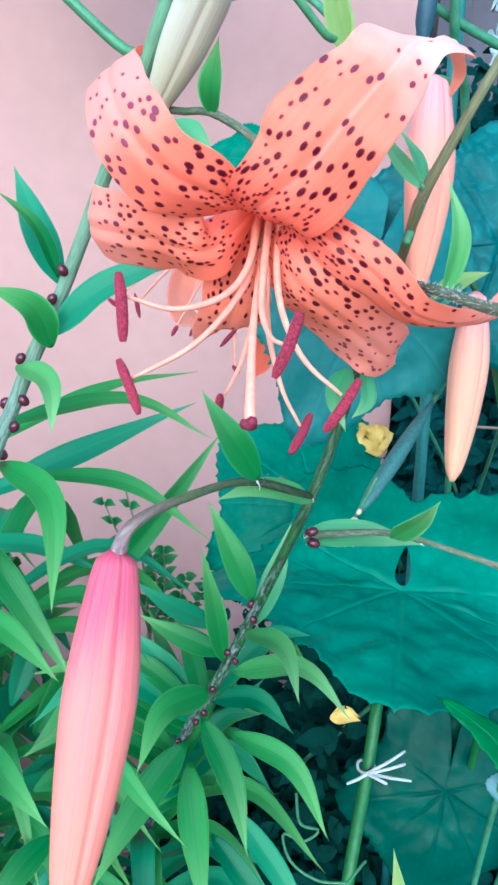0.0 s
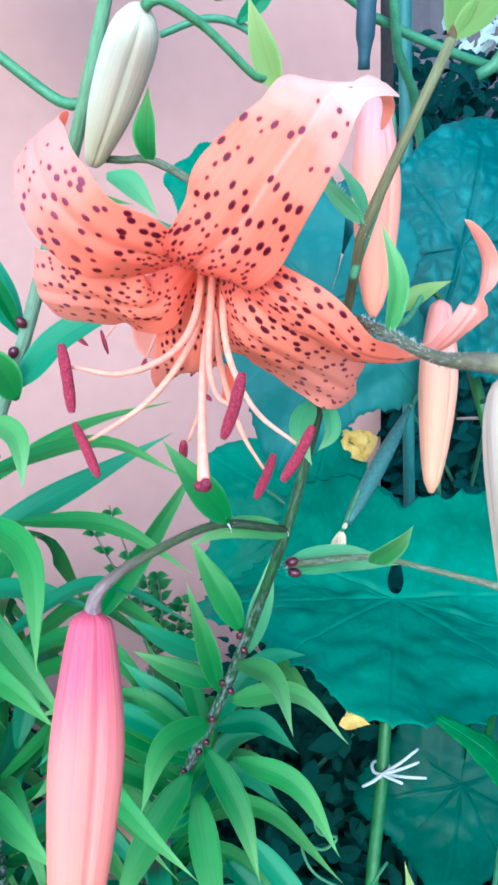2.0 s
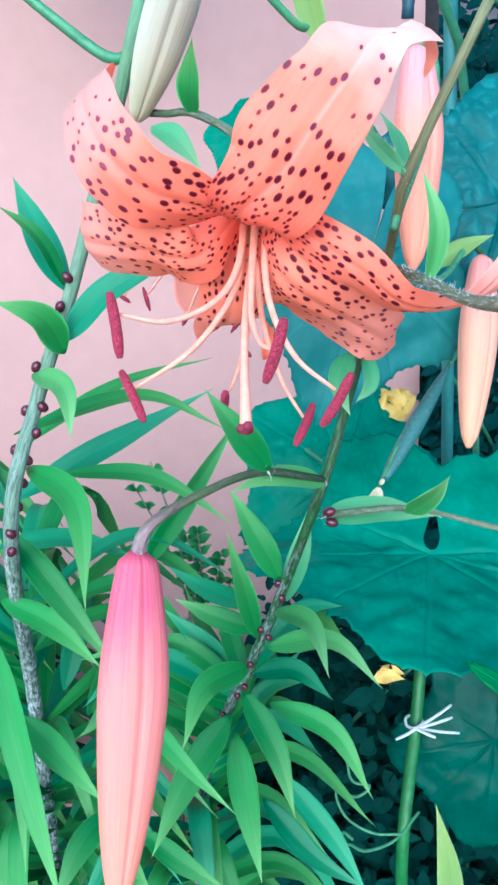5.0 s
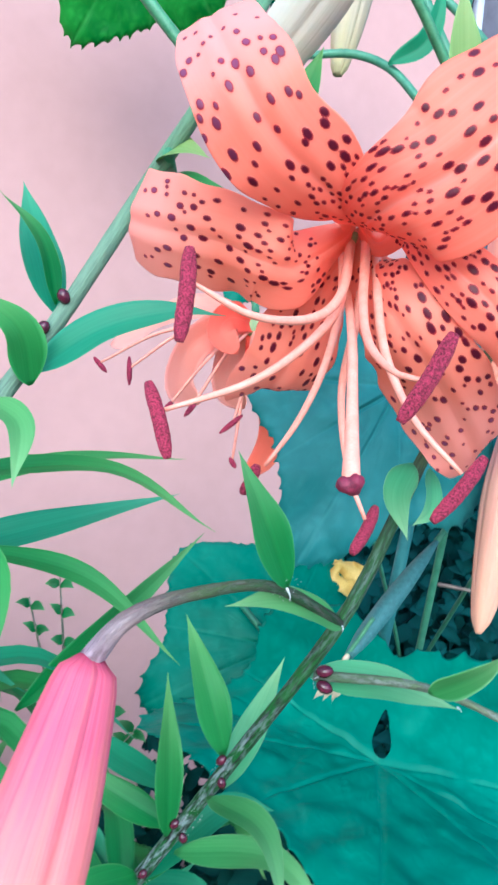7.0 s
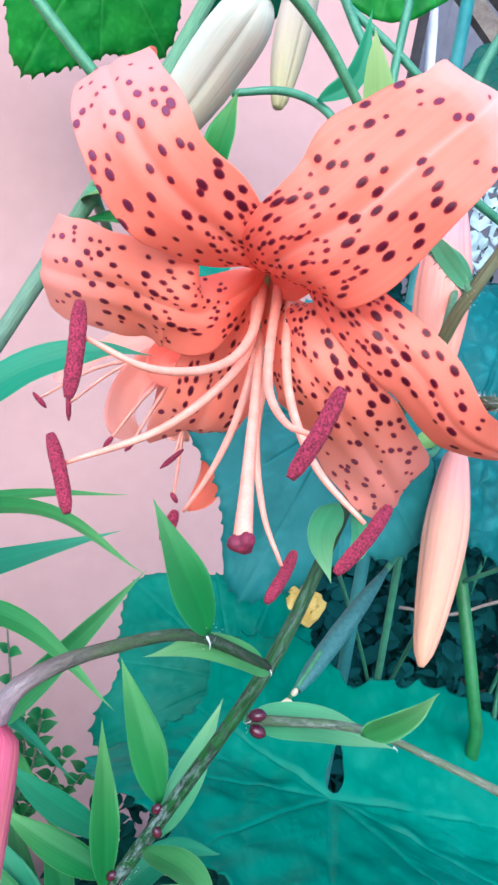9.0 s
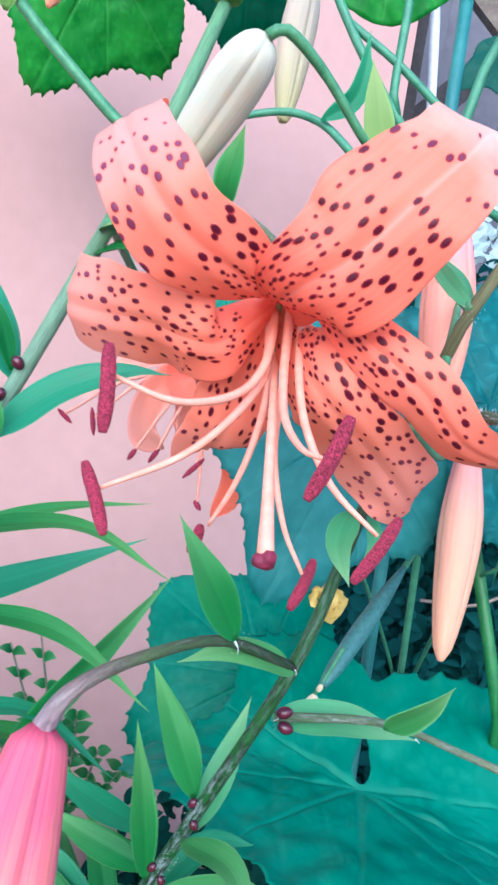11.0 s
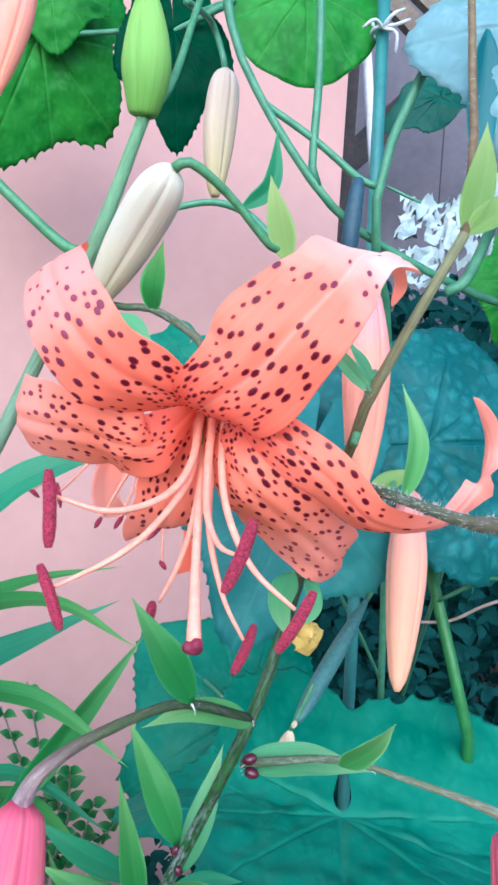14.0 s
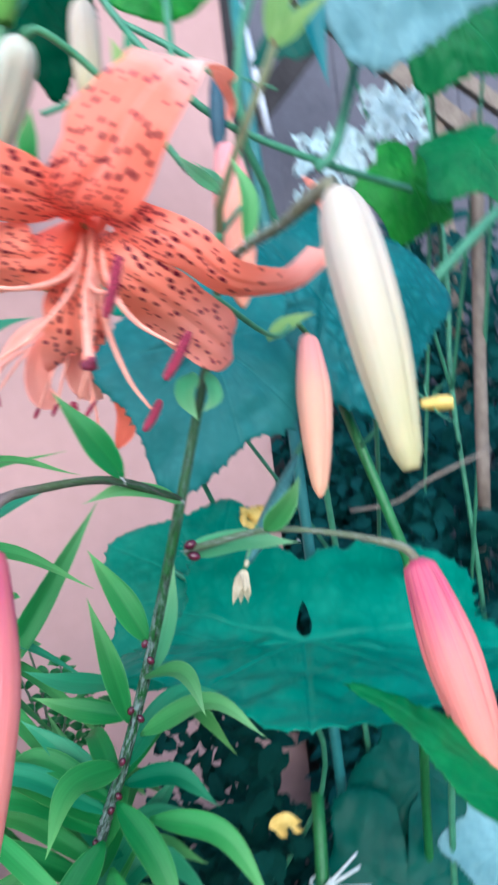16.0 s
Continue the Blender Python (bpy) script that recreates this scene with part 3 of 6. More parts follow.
def gourd_leaf(centre, tip, facing, material, label, petiole=None, name="gourd_leaf", widen=1.0, droop=0.25, lobes=1.0, seed=0,
               seg=304, rings=20, cup=0.0, petiole_r=0.0025, parent=None, rear=0.0, tooth=1.0, closed=False, skew=1.0):
    """A palmate leaf: centre is where its stalk joins, tip the end of its middle vein."""
    c0, tp = Vector(centre), Vector(tip)
    x = (tp - c0)
    R = x.length / 0.99
    x.normalize()
    nn = Vector(facing)
    nn = (nn - x * nn.dot(x)).normalized()
    y = nn.cross(x)
    top, low, m, veins, eye = [], [], [], [], []
    for i in range(rings + 1):
        f = i / rings
        for k in range(seg):
            th = 2 * math.pi * k / seg - math.pi
            r = R * f * gourd_outline(th, lobes, tooth, 0.12 if closed else 0.7)
            px, py = r * math.cos(th), r * math.sin(th) * widen * (skew if th > 0 else 1.0)
            back = (px + 0.15 * R) / (0.13 * R)
            gap = math.hypot(back, py / (0.042 * R * max(0.25, 1 + 0.6 * back)))
            eye.append(closed and gap < 1)
            if eye[-1]:
                px, py = -0.15 * R + (px + 0.15 * R) / max(gap, 1e-3), py / max(gap, 1e-3)
            v = 0.0
            for vk in VEINS:
                da = (th - vk + math.pi) % (2 * math.pi) - math.pi
                if abs(da) < 1.2:
                    dist = r * abs(math.sin(da))
                    v = max(v, math.exp(-(dist / (0.012 * R * (1.25 - f))) ** 2))
                    along = r * math.cos(da)
                    s = (along - abs(dist) * 0.9) / (0.27 * R)
                    br = abs(s - round(s)) * 0.27 * R
                    if round(s) >= 1 and abs(da) < 0.5:
                        v = max(v, 0.38 * math.exp(-(br / (0.009 * R)) ** 2))
            q = math.hypot(px, py) / R
            z = R * (-droop * q * q + cup * q + rear * max(0.0, -px / R) ** 1.2 - 0.014 * v * (1 - 0.4 * f)
                     + 0.05 * noise.noise((px / R * 3 + seed * 5.3, py / R * 3, seed * 1.7)) * f
                     + 0.024 * (1 - v) * noise.noise((px / R * 8 + seed, py / R * 8, 3.0)))
            p = c0 + x * px + y * py + nn * z
            top.append(p)
            low.append(p - nn * 0.0006)
            m.append((px + seed * 0.37, py))
            veins.append(v)
    off = len(top)
    faces = []
    for i in range(rings):
        for k in range(seg):
            k2 = (k + 1) % seg
            if k == seg - 1 and i > 0 and not closed:
                continue
            a, b, c, d = i * seg + k, i * seg + k2, (i + 1) * seg + k2, (i + 1) * seg + k
            if eye[a] and eye[b] and eye[c] and eye[d]:
                continue
            faces.append((a, d, c, b))
            faces.append((off + b, off + c, off + d, off + a))
    for k in range(seg if closed else seg - 1):
        a, b = rings * seg + k, rings * seg + (k + 1) % seg
        faces.append((a, off + a, off + b, b))
    holder = parent
    if holder is None:
        holder = thing(name, petiole[-1] if petiole else centre, label, "leaf")
    link_mesh("blade", top + low, faces, material, holder, "", {"m": m * 2}, veins * 2, origin=centre)
    if petiole:
        if len(petiole) > 2:
            rnd = random.Random(seed)
            bend = Vector(petiole[-2]).lerp(Vector(petiole[-1]), 0.5) + Vector((rnd.uniform(-0.12, 0.12), rnd.uniform(-0.05, 0.12), 0))
            petiole = list(petiole[:-1]) + [bend, Vector(petiole[-1]) + Vector((rnd.uniform(-0.15, 0.15), rnd.uniform(0, 0.15), 0))]
        tube("petiole", [c0 - nn * 0.0035] + list(petiole), [petiole_r * 0.8, petiole_r, petiole_r * 1.2], VINE, holder, n=28)
    return holder


def vine(points, r, label, name="gourd_vine", mat=None, n=24):
    ob = tube(name, points, r, mat or VINE, None, "", n=n)
    return tagged(ob, label, "vine")


def more_gourd():
    far = (0.10, 0.62, 0.0)
    gourd_leaf((0.1897, 0.5200, 0.5050), (0.1690, 0.4800, 0.4050), (-0.10, -0.85, 0.5), GOURD_SHADED, "teal gourd leaf in the shade below", [(0.2113, 0.5979, 0.4197), (0.26, 0.72, 0.0)], seed=2, widen=0.92)
    gourd_leaf((0.2290, 0.5600, 0.5780), (0.2000, 0.5350, 0.5100), (-0.10, -0.75, 0.6), GOURD_SHADED, "second teal gourd leaf in the shade below", [(0.2413, 0.6179, 0.4597), (0.30, 0.76, 0.0)], seed=22, widen=0.9)
    gourd_leaf((0.2122, 0.3848, 0.6295), (0.2009, 0.3839, 0.5892), (-0.1, -0.95, 0.3), GOURD_SHEEN, "teal gourd leaf low in the bed", [(0.2352, 0.4652, 0.5247), (0.24, 0.6, 0.0)], seed=3)
    gourd_leaf((0.1400, 0.4120, 0.9850), (0.2380, 0.4200, 0.9930), (-0.05, -0.93, 0.32), GOURD_PUCKERED, "large puckered gourd leaf behind the bloom", [(0.2189, 0.5599, 0.9082), (0.34, 1.0, 0.55), (0.36, 1.1, 0.0)], seed=4, widen=0.88)
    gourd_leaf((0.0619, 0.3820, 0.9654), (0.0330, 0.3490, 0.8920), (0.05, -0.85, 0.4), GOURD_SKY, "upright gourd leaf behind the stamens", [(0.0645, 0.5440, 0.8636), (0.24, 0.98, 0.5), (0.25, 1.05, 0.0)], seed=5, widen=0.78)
    gourd_leaf((0.0555, 0.5002, 0.7880), (-0.0126, 0.5321, 0.8360), (-0.1, -0.75, 0.6), GOURD, "gourd leaf with ragged nibbled margin", [(0.0407, 0.5474, 0.7878), (0.24, 0.98, 0.5), (0.25, 1.05, 0.0)], seed=6, widen=1.05)
    gourd_leaf((0.0005, 0.5389, 1.0320), (-0.0185, 0.5300, 1.0035), (-0.1, -0.9, 0.3), GOURD, "small gourd leaf between the petals", [(0.0336, 0.5835, 1.0169), (0.34, 1.0, 0.55), (0.36, 1.1, 0.0)], seed=7)
    gourd_leaf((0.1410, 0.2278, 0.7607), (0.0991, 0.2387, 0.8174), (0.5, -0.55, 0.6), GOURD_MID, "bright green gourd leaf with toothed edge", [(0.1782, 0.3827, 0.6645), (0.22, 0.55, 0.0)], seed=8, widen=0.26)
    gourd_leaf((0.2050, 0.3769, 1.2081), (0.1787, 0.3728, 1.1212), (0.0, -0.75, 0.65), GOURD_SHEEN, "gourd leaf painted pale blue-green for sky sheen", [(0.2840, 0.5141, 1.3280), (0.5, 1.0, 1.0)], seed=9, widen=1.15)
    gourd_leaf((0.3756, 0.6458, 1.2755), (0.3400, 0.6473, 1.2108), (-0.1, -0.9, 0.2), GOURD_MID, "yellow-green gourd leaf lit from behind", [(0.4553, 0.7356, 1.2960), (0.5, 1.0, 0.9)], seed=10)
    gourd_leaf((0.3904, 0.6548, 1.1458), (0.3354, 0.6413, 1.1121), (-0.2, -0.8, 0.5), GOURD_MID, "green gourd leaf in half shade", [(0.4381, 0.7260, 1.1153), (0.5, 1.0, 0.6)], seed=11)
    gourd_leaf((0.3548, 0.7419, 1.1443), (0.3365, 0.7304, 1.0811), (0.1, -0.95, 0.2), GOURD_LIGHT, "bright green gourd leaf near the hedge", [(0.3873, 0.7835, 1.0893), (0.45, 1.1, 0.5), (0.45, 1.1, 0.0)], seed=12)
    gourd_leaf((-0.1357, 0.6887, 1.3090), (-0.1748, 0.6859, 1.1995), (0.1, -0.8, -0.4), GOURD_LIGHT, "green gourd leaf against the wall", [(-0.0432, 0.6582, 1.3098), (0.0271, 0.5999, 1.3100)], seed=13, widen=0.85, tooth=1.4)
    gourd_leaf((-0.0188, 0.6138, 1.2905), (-0.0102, 0.5973, 1.2062), (0.1, -0.65, -0.75), GOURD_SHADED_DARK, "dark shaded gourd leaf", [(0.0188, 0.6005, 1.3051)], seed=14, widen=0.6)
    gourd_leaf((-0.1250, 0.6698, 1.3464), (-0.1170, 0.6654, 1.2929), (0.1, -0.9, -0.2), GOURD_LIGHT, "green gourd leaf at the top of the wall", [(-0.0486, 0.6403, 1.3353)], seed=15)
    gourd_leaf((0.0837, 0.6048, 1.3284), (0.0886, 0.5891, 1.2519), (0.0, -0.95, 0.1), GOURD_LIGHT, "round fresh green gourd leaf", [(0.0823, 0.5439, 1.3209)], seed=16, lobes=0.1, tooth=0.0)
    gourd_leaf((0.2604, 0.7768, 1.3335), (0.2008, 0.7714, 1.3019), (0.0, -0.9, 0.3), GOURD_SHADED, "teal gourd leaf in shade", [(0.3156, 0.8222, 1.3523), (0.5, 1.0, 0.9)], seed=17, widen=0.5)
    fold = blade("gourd_leaf", [(0.1475, 0.3952, 1.2025), (0.1460, 0.3967, 1.1539), (0.1533, 0.3969, 1.1072)], 0.020, (0.2, -0.9, 0.1), GOURD_FOLD, None, fold=0.5)
    tagged(fold, "folded blue-green young leaf hanging from a vine", "leaf")
    # vines
    vine([(0.56, 1.05, 0.0), (0.53, 1.02, 0.3), (0.51, 0.99, 0.6), (0.5, 1.0, 0.9), (0.51, 1.0, 1.1), (0.49, 0.98, 1.5)], 0.0042, "tall green gourd vine climbing in the shade", n=40)
    vine([(-0.0011, 0.4754, 1.3629), (0.0139, 0.4447, 1.2275), (0.0307, 0.4398, 1.1818), (0.0634, 0.4329, 1.1324), (0.0908, 0.4383, 1.1086), (0.1203, 0.4442, 1.0952), (0.1721, 0.4575, 1.0789), (0.2478, 0.5091, 1.0741)], 0.0026, "green gourd vine climbing across the wall's corner")
    vine([(0.0708, 0.4889, 1.3853), (0.0663, 0.4394, 1.2375), (0.0678, 0.4360, 1.1875), (0.0666, 0.4328, 1.1367), (0.0708, 0.4336, 1.1257)], 0.0024, "straight green leaf stalk of the vine")
    vine([(0.0373, 0.4404, 1.1712), (0.0669, 0.4337, 1.1514), (0.0931, 0.4294, 1.1313), (0.1034, 0.4280, 1.1273)], 0.0022, "green side shoot of the vine")
    vine([(0.1964, 0.4521, 1.3471), (0.1486, 0.4305, 1.2432), (0.1336, 0.4300, 1.2093), (0.1158, 0.4294, 1.1689), (0.1050, 0.4281, 1.1306), (0.1072, 0.4354, 1.0921), (0.1408, 0.4964, 1.0041), (0.2, 0.62, 0.5), (0.2, 0.62, 0.0)], 0.0028, "thick green gourd vine climbing upward", n=40)
    vine([(0.1095, 0.4294, 1.1284), (0.1208, 0.4278, 1.1235), (0.1295, 0.4267, 1.1203)], 0.0009, "thin tendril with a dried flower end")
    vine([(0.3863, 0.5496, 1.0833), (0.3350, 0.5360, 1.0571), (0.2410, 0.5261, 0.9822), (0.2078, 0.5496, 0.9473)], 0.0048, "stout green gourd vine in the shade")
    vine([(0.2039, 0.4639, 1.1697), (0.1876, 0.4535, 1.1278), (0.1676, 0.4437, 1.0842), (0.1552, 0.4451, 1.0744)], 0.0034, "green leaf stalk of the vine")
    vine([(0.1565, 0.4548, 0.9233), (0.1678, 0.4393, 0.8716), (0.1769, 0.4243, 0.8240), (0.1900, 0.4382, 0.7617), (0.22, 0.55, 0.45), (0.25, 0.6, 0.0)], 0.0038, "upright green leaf stalk of the gourd", mat=STALK_GREEN)
    vine([(0.1276, 0.5470, 0.5911), (0.1162, 0.5129, 0.5315), (0.0943, 0.4546, 0.4102), (0.14, 0.6, 0.0)], 0.0056, "stout green vine stem tied with twine", mat=STALK_GREEN)
    vine([(0.0480, 0.4489, 0.5688), (0.0505, 0.4332, 0.5554), (0.0649, 0.4318, 0.5501), (0.0532, 0.4284, 0.5427), (0.0379, 0.4298, 0.5480), (0.0442, 0.4227, 0.5287), (0.0647, 0.4185, 0.5155), (0.0878, 0.4186, 0.5129)], 0.0011, "curled pale green gourd tendril", mat=STEM_GREEN, n=50)
    vine([(0.0488, 0.4163, 0.5117), (0.0413, 0.4144, 0.5216), (0.0393, 0.4080, 0.5191), (0.0469, 0.4110, 0.5121), (0.0594, 0.4133, 0.5025), (0.0834, 0.4243, 0.5003), (0.1070, 0.4479, 0.5029)], 0.0012, "looped pale green gourd tendril", mat=STEM_GREEN, n=50)
    vine([(0.2260, 0.6887, 0.7984), (0.2730, 0.6811, 0.8015), (0.3105, 0.6762, 0.8206), (0.3877, 0.6852, 0.8426)], 0.0016, "thin pale dead twig among stems", name="twig", mat=TIMBER)


def build_gourd():
    # the broad leaf behind the lily stem
    gourd_leaf((0.1005, 0.3985, 0.7775), (0.0775, 0.2950, 0.7780), (0.06, -0.2, 0.97), GOURD,
               "broad teal-green gourd leaf with sunken veins", [(0.1090, 0.4600, 0.7150), (0.1300, 0.5450, 0.5900), (0.14, 0.64, 0.0)], widen=1.22, droop=0.05, seed=1, rear=0.70, closed=True, seg=680, rings=40, skew=1.42)
    more_gourd()


build_gourd()


# ------------------------------------------------------------------ the lily in bloom
def tepal_profile(f):
    return max(0.05, min(1.0, 0.5 + 1.6 * f) * (1 - max(0.0, (f - 0.6) / 0.4) ** 2.6) ** 0.75)


def build_main_lily():
    lily = thing("lily", (-0.09, 0.40, 0.0), "tall tiger lily with spotted orange bloom and hanging buds", "lily", "lilies")
    stem = [(-0.09, 0.40, 0.0), (-0.085, 0.395, 0.35), (-0.055, 0.362, 0.62), (-0.0324, 0.3322, 0.7107), (-0.0131, 0.3159, 0.7615), (0.0059, 0.2978, 0.8163),
            (0.0267, 0.2656, 0.8893), (0.0382, 0.2712, 0.9231), (0.0478, 0.2817, 0.9492), (0.0534, 0.2727, 0.9733), (0.0544, 0.2553, 0.9912), (0.056, 0.243, 1.007), (0.081, 0.2403, 1.0577)]
    tube("stem", stem, [0.0044, 0.0044, 0.0043, 0.0042, 0.0040, 0.0037, 0.0034, 0.0028, 0.0023, 0.0019, 0.0016], STEM_MAIN, lily, "mottled grey-green stem", seg=12, n=90, rough=0.04)
    # leaves up the stem
    def lf(points, width, facing=(0.1, -0.8, 0.6), mat=LEAF, **kw):
        kw.setdefault("seed", round(width * 1e5))
        kw.setdefault("wave", 0.10)
        blade("leaf", points, 0.0108 + (width - 0.012) * 0.48, facing, mat, lily, **kw)
    lf([(0.0058, 0.2459, 0.9059), (-0.0051, 0.2404, 0.9242), (-0.0149, 0.2405, 0.9406)], 0.0145, (0.5, -0.8, 0.2), LEAF_RICH, fold=0.35)
    lf([(0.0278, 0.2631, 0.8914), (0.0077, 0.2514, 0.9002), (-0.0099, 0.2427, 0.8988)], 0.0115, (0.1, -0.6, 0.8), LEAF_FRESH, fold=0.3)
    lf([(0.0270, 0.2842, 0.8657), (0.0521, 0.2843, 0.8668), (0.0791, 0.2830, 0.8633)], 0.0185, (0.05, -0.6, 0.8), LEAF_PALE, fold=0.3)
    lf([(0.0613, 0.2686, 0.8735), (0.0693, 0.2595, 0.8846), (0.0751, 0.2518, 0.8968)], 0.0100, (0.2, -0.9, 0.3), LEAF_FRESH)
    lf([(0.0064, 0.2985, 0.8249), (-0.0047, 0.3031, 0.8487), (-0.0157, 0.3148, 0.8681)], 0.0165, (0.4, -0.9, 0.2))
    lf([(-0.0072, 0.3052, 0.7869), (-0.0125, 0.3038, 0.8182), (-0.0184, 0.3082, 0.8478)], 0.0125, (0.4, -0.9, 0.2))
    lf([(0.0087, 0.3013, 0.8111), (0.0172, 0.3111, 0.8317), (0.0240, 0.3163, 0.8577)], 0.0135, (-0.4, -0.9, 0.2), LEAF_PALE)
    lf([(0.0033, 0.2941, 0.8115), (0.0192, 0.2689, 0.8185), (0.0254, 0.2432, 0.8106)], 0.0135, (0.3, -0.7, 0.6), LEAF_FRESH, fold=0.3)
    lf([(-0.0024, 0.3087, 0.7785), (0.0300, 0.2861, 0.7972), (0.0505, 0.2619, 0.7880)], 0.0125, (0.1, -0.7, 0.7), LEAF_FRESH)
    lf([(-0.0139, 0.3141, 0.7624), (-0.0344, 0.2899, 0.7683), (-0.0445, 0.2629, 0.7560)], 0.0195, (-0.2, -0.8, 0.6))
    lf([(-0.0179, 0.3149, 0.7453), (-0.0022, 0.2945, 0.7251), (0.0073, 0.2722, 0.6987)], 0.0185, (0.2, -0.85, 0.5))
    lf([(-0.0039, 0.3241, 0.7286), (0.0293, 0.3089, 0.7217), (0.0491, 0.2895, 0.6915)], 0.0165, (0.2, -0.8, 0.6))
    lf([(-0.0268, 0.3224, 0.7231), (-0.0498, 0.2980, 0.7023), (-0.0687, 0.2655, 0.6825)], 0.0255, (-0.3, -0.85, 0.4))
    lf([(-0.0255, 0.3256, 0.7070), (-0.0207, 0.3023, 0.6837), (-0.0125, 0.2678, 0.6588)], 0.0235, (0, -0.9, 0.4))
    lf([(-0.0060, 0.3113, 0.7865), (-0.0310, 0.3214, 0.7908), (-0.0523, 0.3291, 0.7978)], 0.0145, (-0.1, -0.7, 0.7))
    lf([(-0.0084, 0.3066, 0.8042), (-0.0367, 0.3349, 0.8000), (-0.0594, 0.3568, 0.8021)], 0.0125, (-0.1, -0.7, 0.7), LEAF_DARK)
    lf([(-0.0796, 0.3049, 0.7551), (-0.0473, 0.2767, 0.7338), (-0.0217, 0.2604, 0.7167)], 0.0095, (0.3, -0.8, 0.5))
    lf([(-0.0145, 0.3296, 0.7453), (0.0112, 0.3363, 0.7408), (0.0324, 0.3346, 0.7200)], 0.0165, (0.1, -0.6, 0.8), LEAF_DARK)
    lf([(0.0396, 0.2703, 0.9431), (0.0345, 0.2600, 0.9338), (0.0371, 0.2504, 0.9237)], 0.0088, (-0.3, -0.9, 0.3), LEAF_PALE)
    lf([(0.0454, 0.2701, 0.9426), (0.0459, 0.2636, 0.9321), (0.0399, 0.2576, 0.9266)], 0.0055, (0.4, -0.8, 0.3), LEAF_PALE)
    for px, at in ((0, (0.0046, 0.2936, 0.8260)), (1, (0.0064, 0.2904, 0.8164)), (2, (-0.0062, 0.3032, 0.7937)), (3, (-0.0002, 0.3010, 0.7873)), (4, (-0.0128, 0.3092, 0.7668)),
                   (5, (-0.0159, 0.3154, 0.7470)), (6, (-0.0212, 0.3151, 0.7393)), (7, (-0.0319, 0.3240, 0.7212)), (8, (0.0300, 0.2785, 0.8706)), (9, (0.0310, 0.2780, 0.8655))):
        ellipsoid("bulbil", on_stem(at, stem, 0.0044) if px < 8 else at, (0.4 * (-1) ** px, -0.3, 0.8) if px < 8 else (0.9, -0.1, 0.25 - 0.5 * (px - 8)), 0.0046 if px < 8 else 0.0058, 0.0017 if px < 8 else 0.0021, BULBIL, lily, "dark glossy bulbil", point=0.6)
    for k, p in enumerate(((0.0057, 0.2450, 0.9063), (0.0274, 0.2806, 0.8674), (0.0062, 0.2937, 0.8233), (-0.0129, 0.3118, 0.7618), (-0.0004, 0.2976, 0.7993), (0.056, 0.242, 1.007))):
        p = Vector(p)
        hairs([p - Vector((0.002, 0, 0.004)), p, p + Vector((0.002, 0, 0.004))], 0.0024, 26, lily, 40 + k, 0.0008)
    for a, b in (((0.0053, 0.2430, 0.9066), (0.0068, 0.2396, 0.9027)), ((0.0273, 0.2635, 0.8926), (0.0283, 0.2606, 0.8900)), ((0.0288, 0.2809, 0.8686), (0.0254, 0.2763, 0.8673)), ((0.0771, 0.2805, 0.8653), (0.0788, 0.2789, 0.8637))):
        a, b = Vector(a), Vector(b)
        tube("tuft", [a, a.lerp(b, 0.35) + Vector((0.0005, -0.0005, 0)), a.lerp(b, 0.7)], [0.0004, 0.0002, 0.00008], FUZZ, lily, "papery white tuft", n=6, seg=6, rough=0.2)
    # pedicels and buds
    tube("pedicel", [(0.0272, 0.2644, 0.8922), (0.0023, 0.2448, 0.9056), (-0.0200, 0.2187, 0.9088), (-0.0331, 0.2015, 0.9072), (-0.0398, 0.2115, 0.8928)],
         [0.0019, 0.0017, 0.0015, 0.0017, 0.0028], PEDICEL, lily, "arching purple-green pedicel", n=30, rough=0.04)
    bud([(-0.0399, 0.2108, 0.8938), (-0.0440, 0.191, 0.850), (-0.0500, 0.1585, 0.795)], 0.0118, BUD_PINK, lily, "long pink hanging bud")
    stalk3 = [(0.0274, 0.2816, 0.8674), (0.0618, 0.2736, 0.8729), (0.0894, 0.2641, 0.8692), (0.1132, 0.2627, 0.8614), (0.1211, 0.2631, 0.8572), (0.1243, 0.2622, 0.8519)]
    tube("pedicel", stalk3, [0.0018, 0.0016, 0.0012, 0.0014, 0.0022], STEM_DARK, lily, n=26)
    bud([(0.1242, 0.2623, 0.8529), (0.1314, 0.2523, 0.8125), (0.1416, 0.2384, 0.7534)], 0.0121, BUD_PINK, lily, "pink hanging bud")
    # upper branches: the woolly stalk with the big cream bud, the bracts, the drooping buds behind
    stalk = [(0.0516, 0.2378, 0.9783), (0.055, 0.204, 0.979), (0.0603, 0.1749, 0.9783), (0.0652, 0.1549, 0.9810), (0.0684, 0.1493, 0.9814)]
    tube("pedicel", stalk, [0.0017, 0.0016, 0.0016, 0.0024], STEM_DARK, lily, "woolly green-brown pedicel", n=24)
    hairs(stalk, 0.0016, 340, lily, 5, 0.0019)
    bud([(0.0683, 0.1483, 0.9803), (0.0691, 0.1335, 0.9450), (0.0694, 0.1210, 0.9111)], 0.0074, BUD_CREAM, lily, "large cream-white hanging bud", BLUNT_SHAPE)
    lf([(0.055, 0.204, 0.979), (0.0569, 0.2030, 0.9937), (0.0535, 0.2065, 1.0092)], 0.0025, (0.2, -0.9, 0.2), LEAF_FRESH, fold=0.6)
    node = (0.056, 0.243, 1.007)
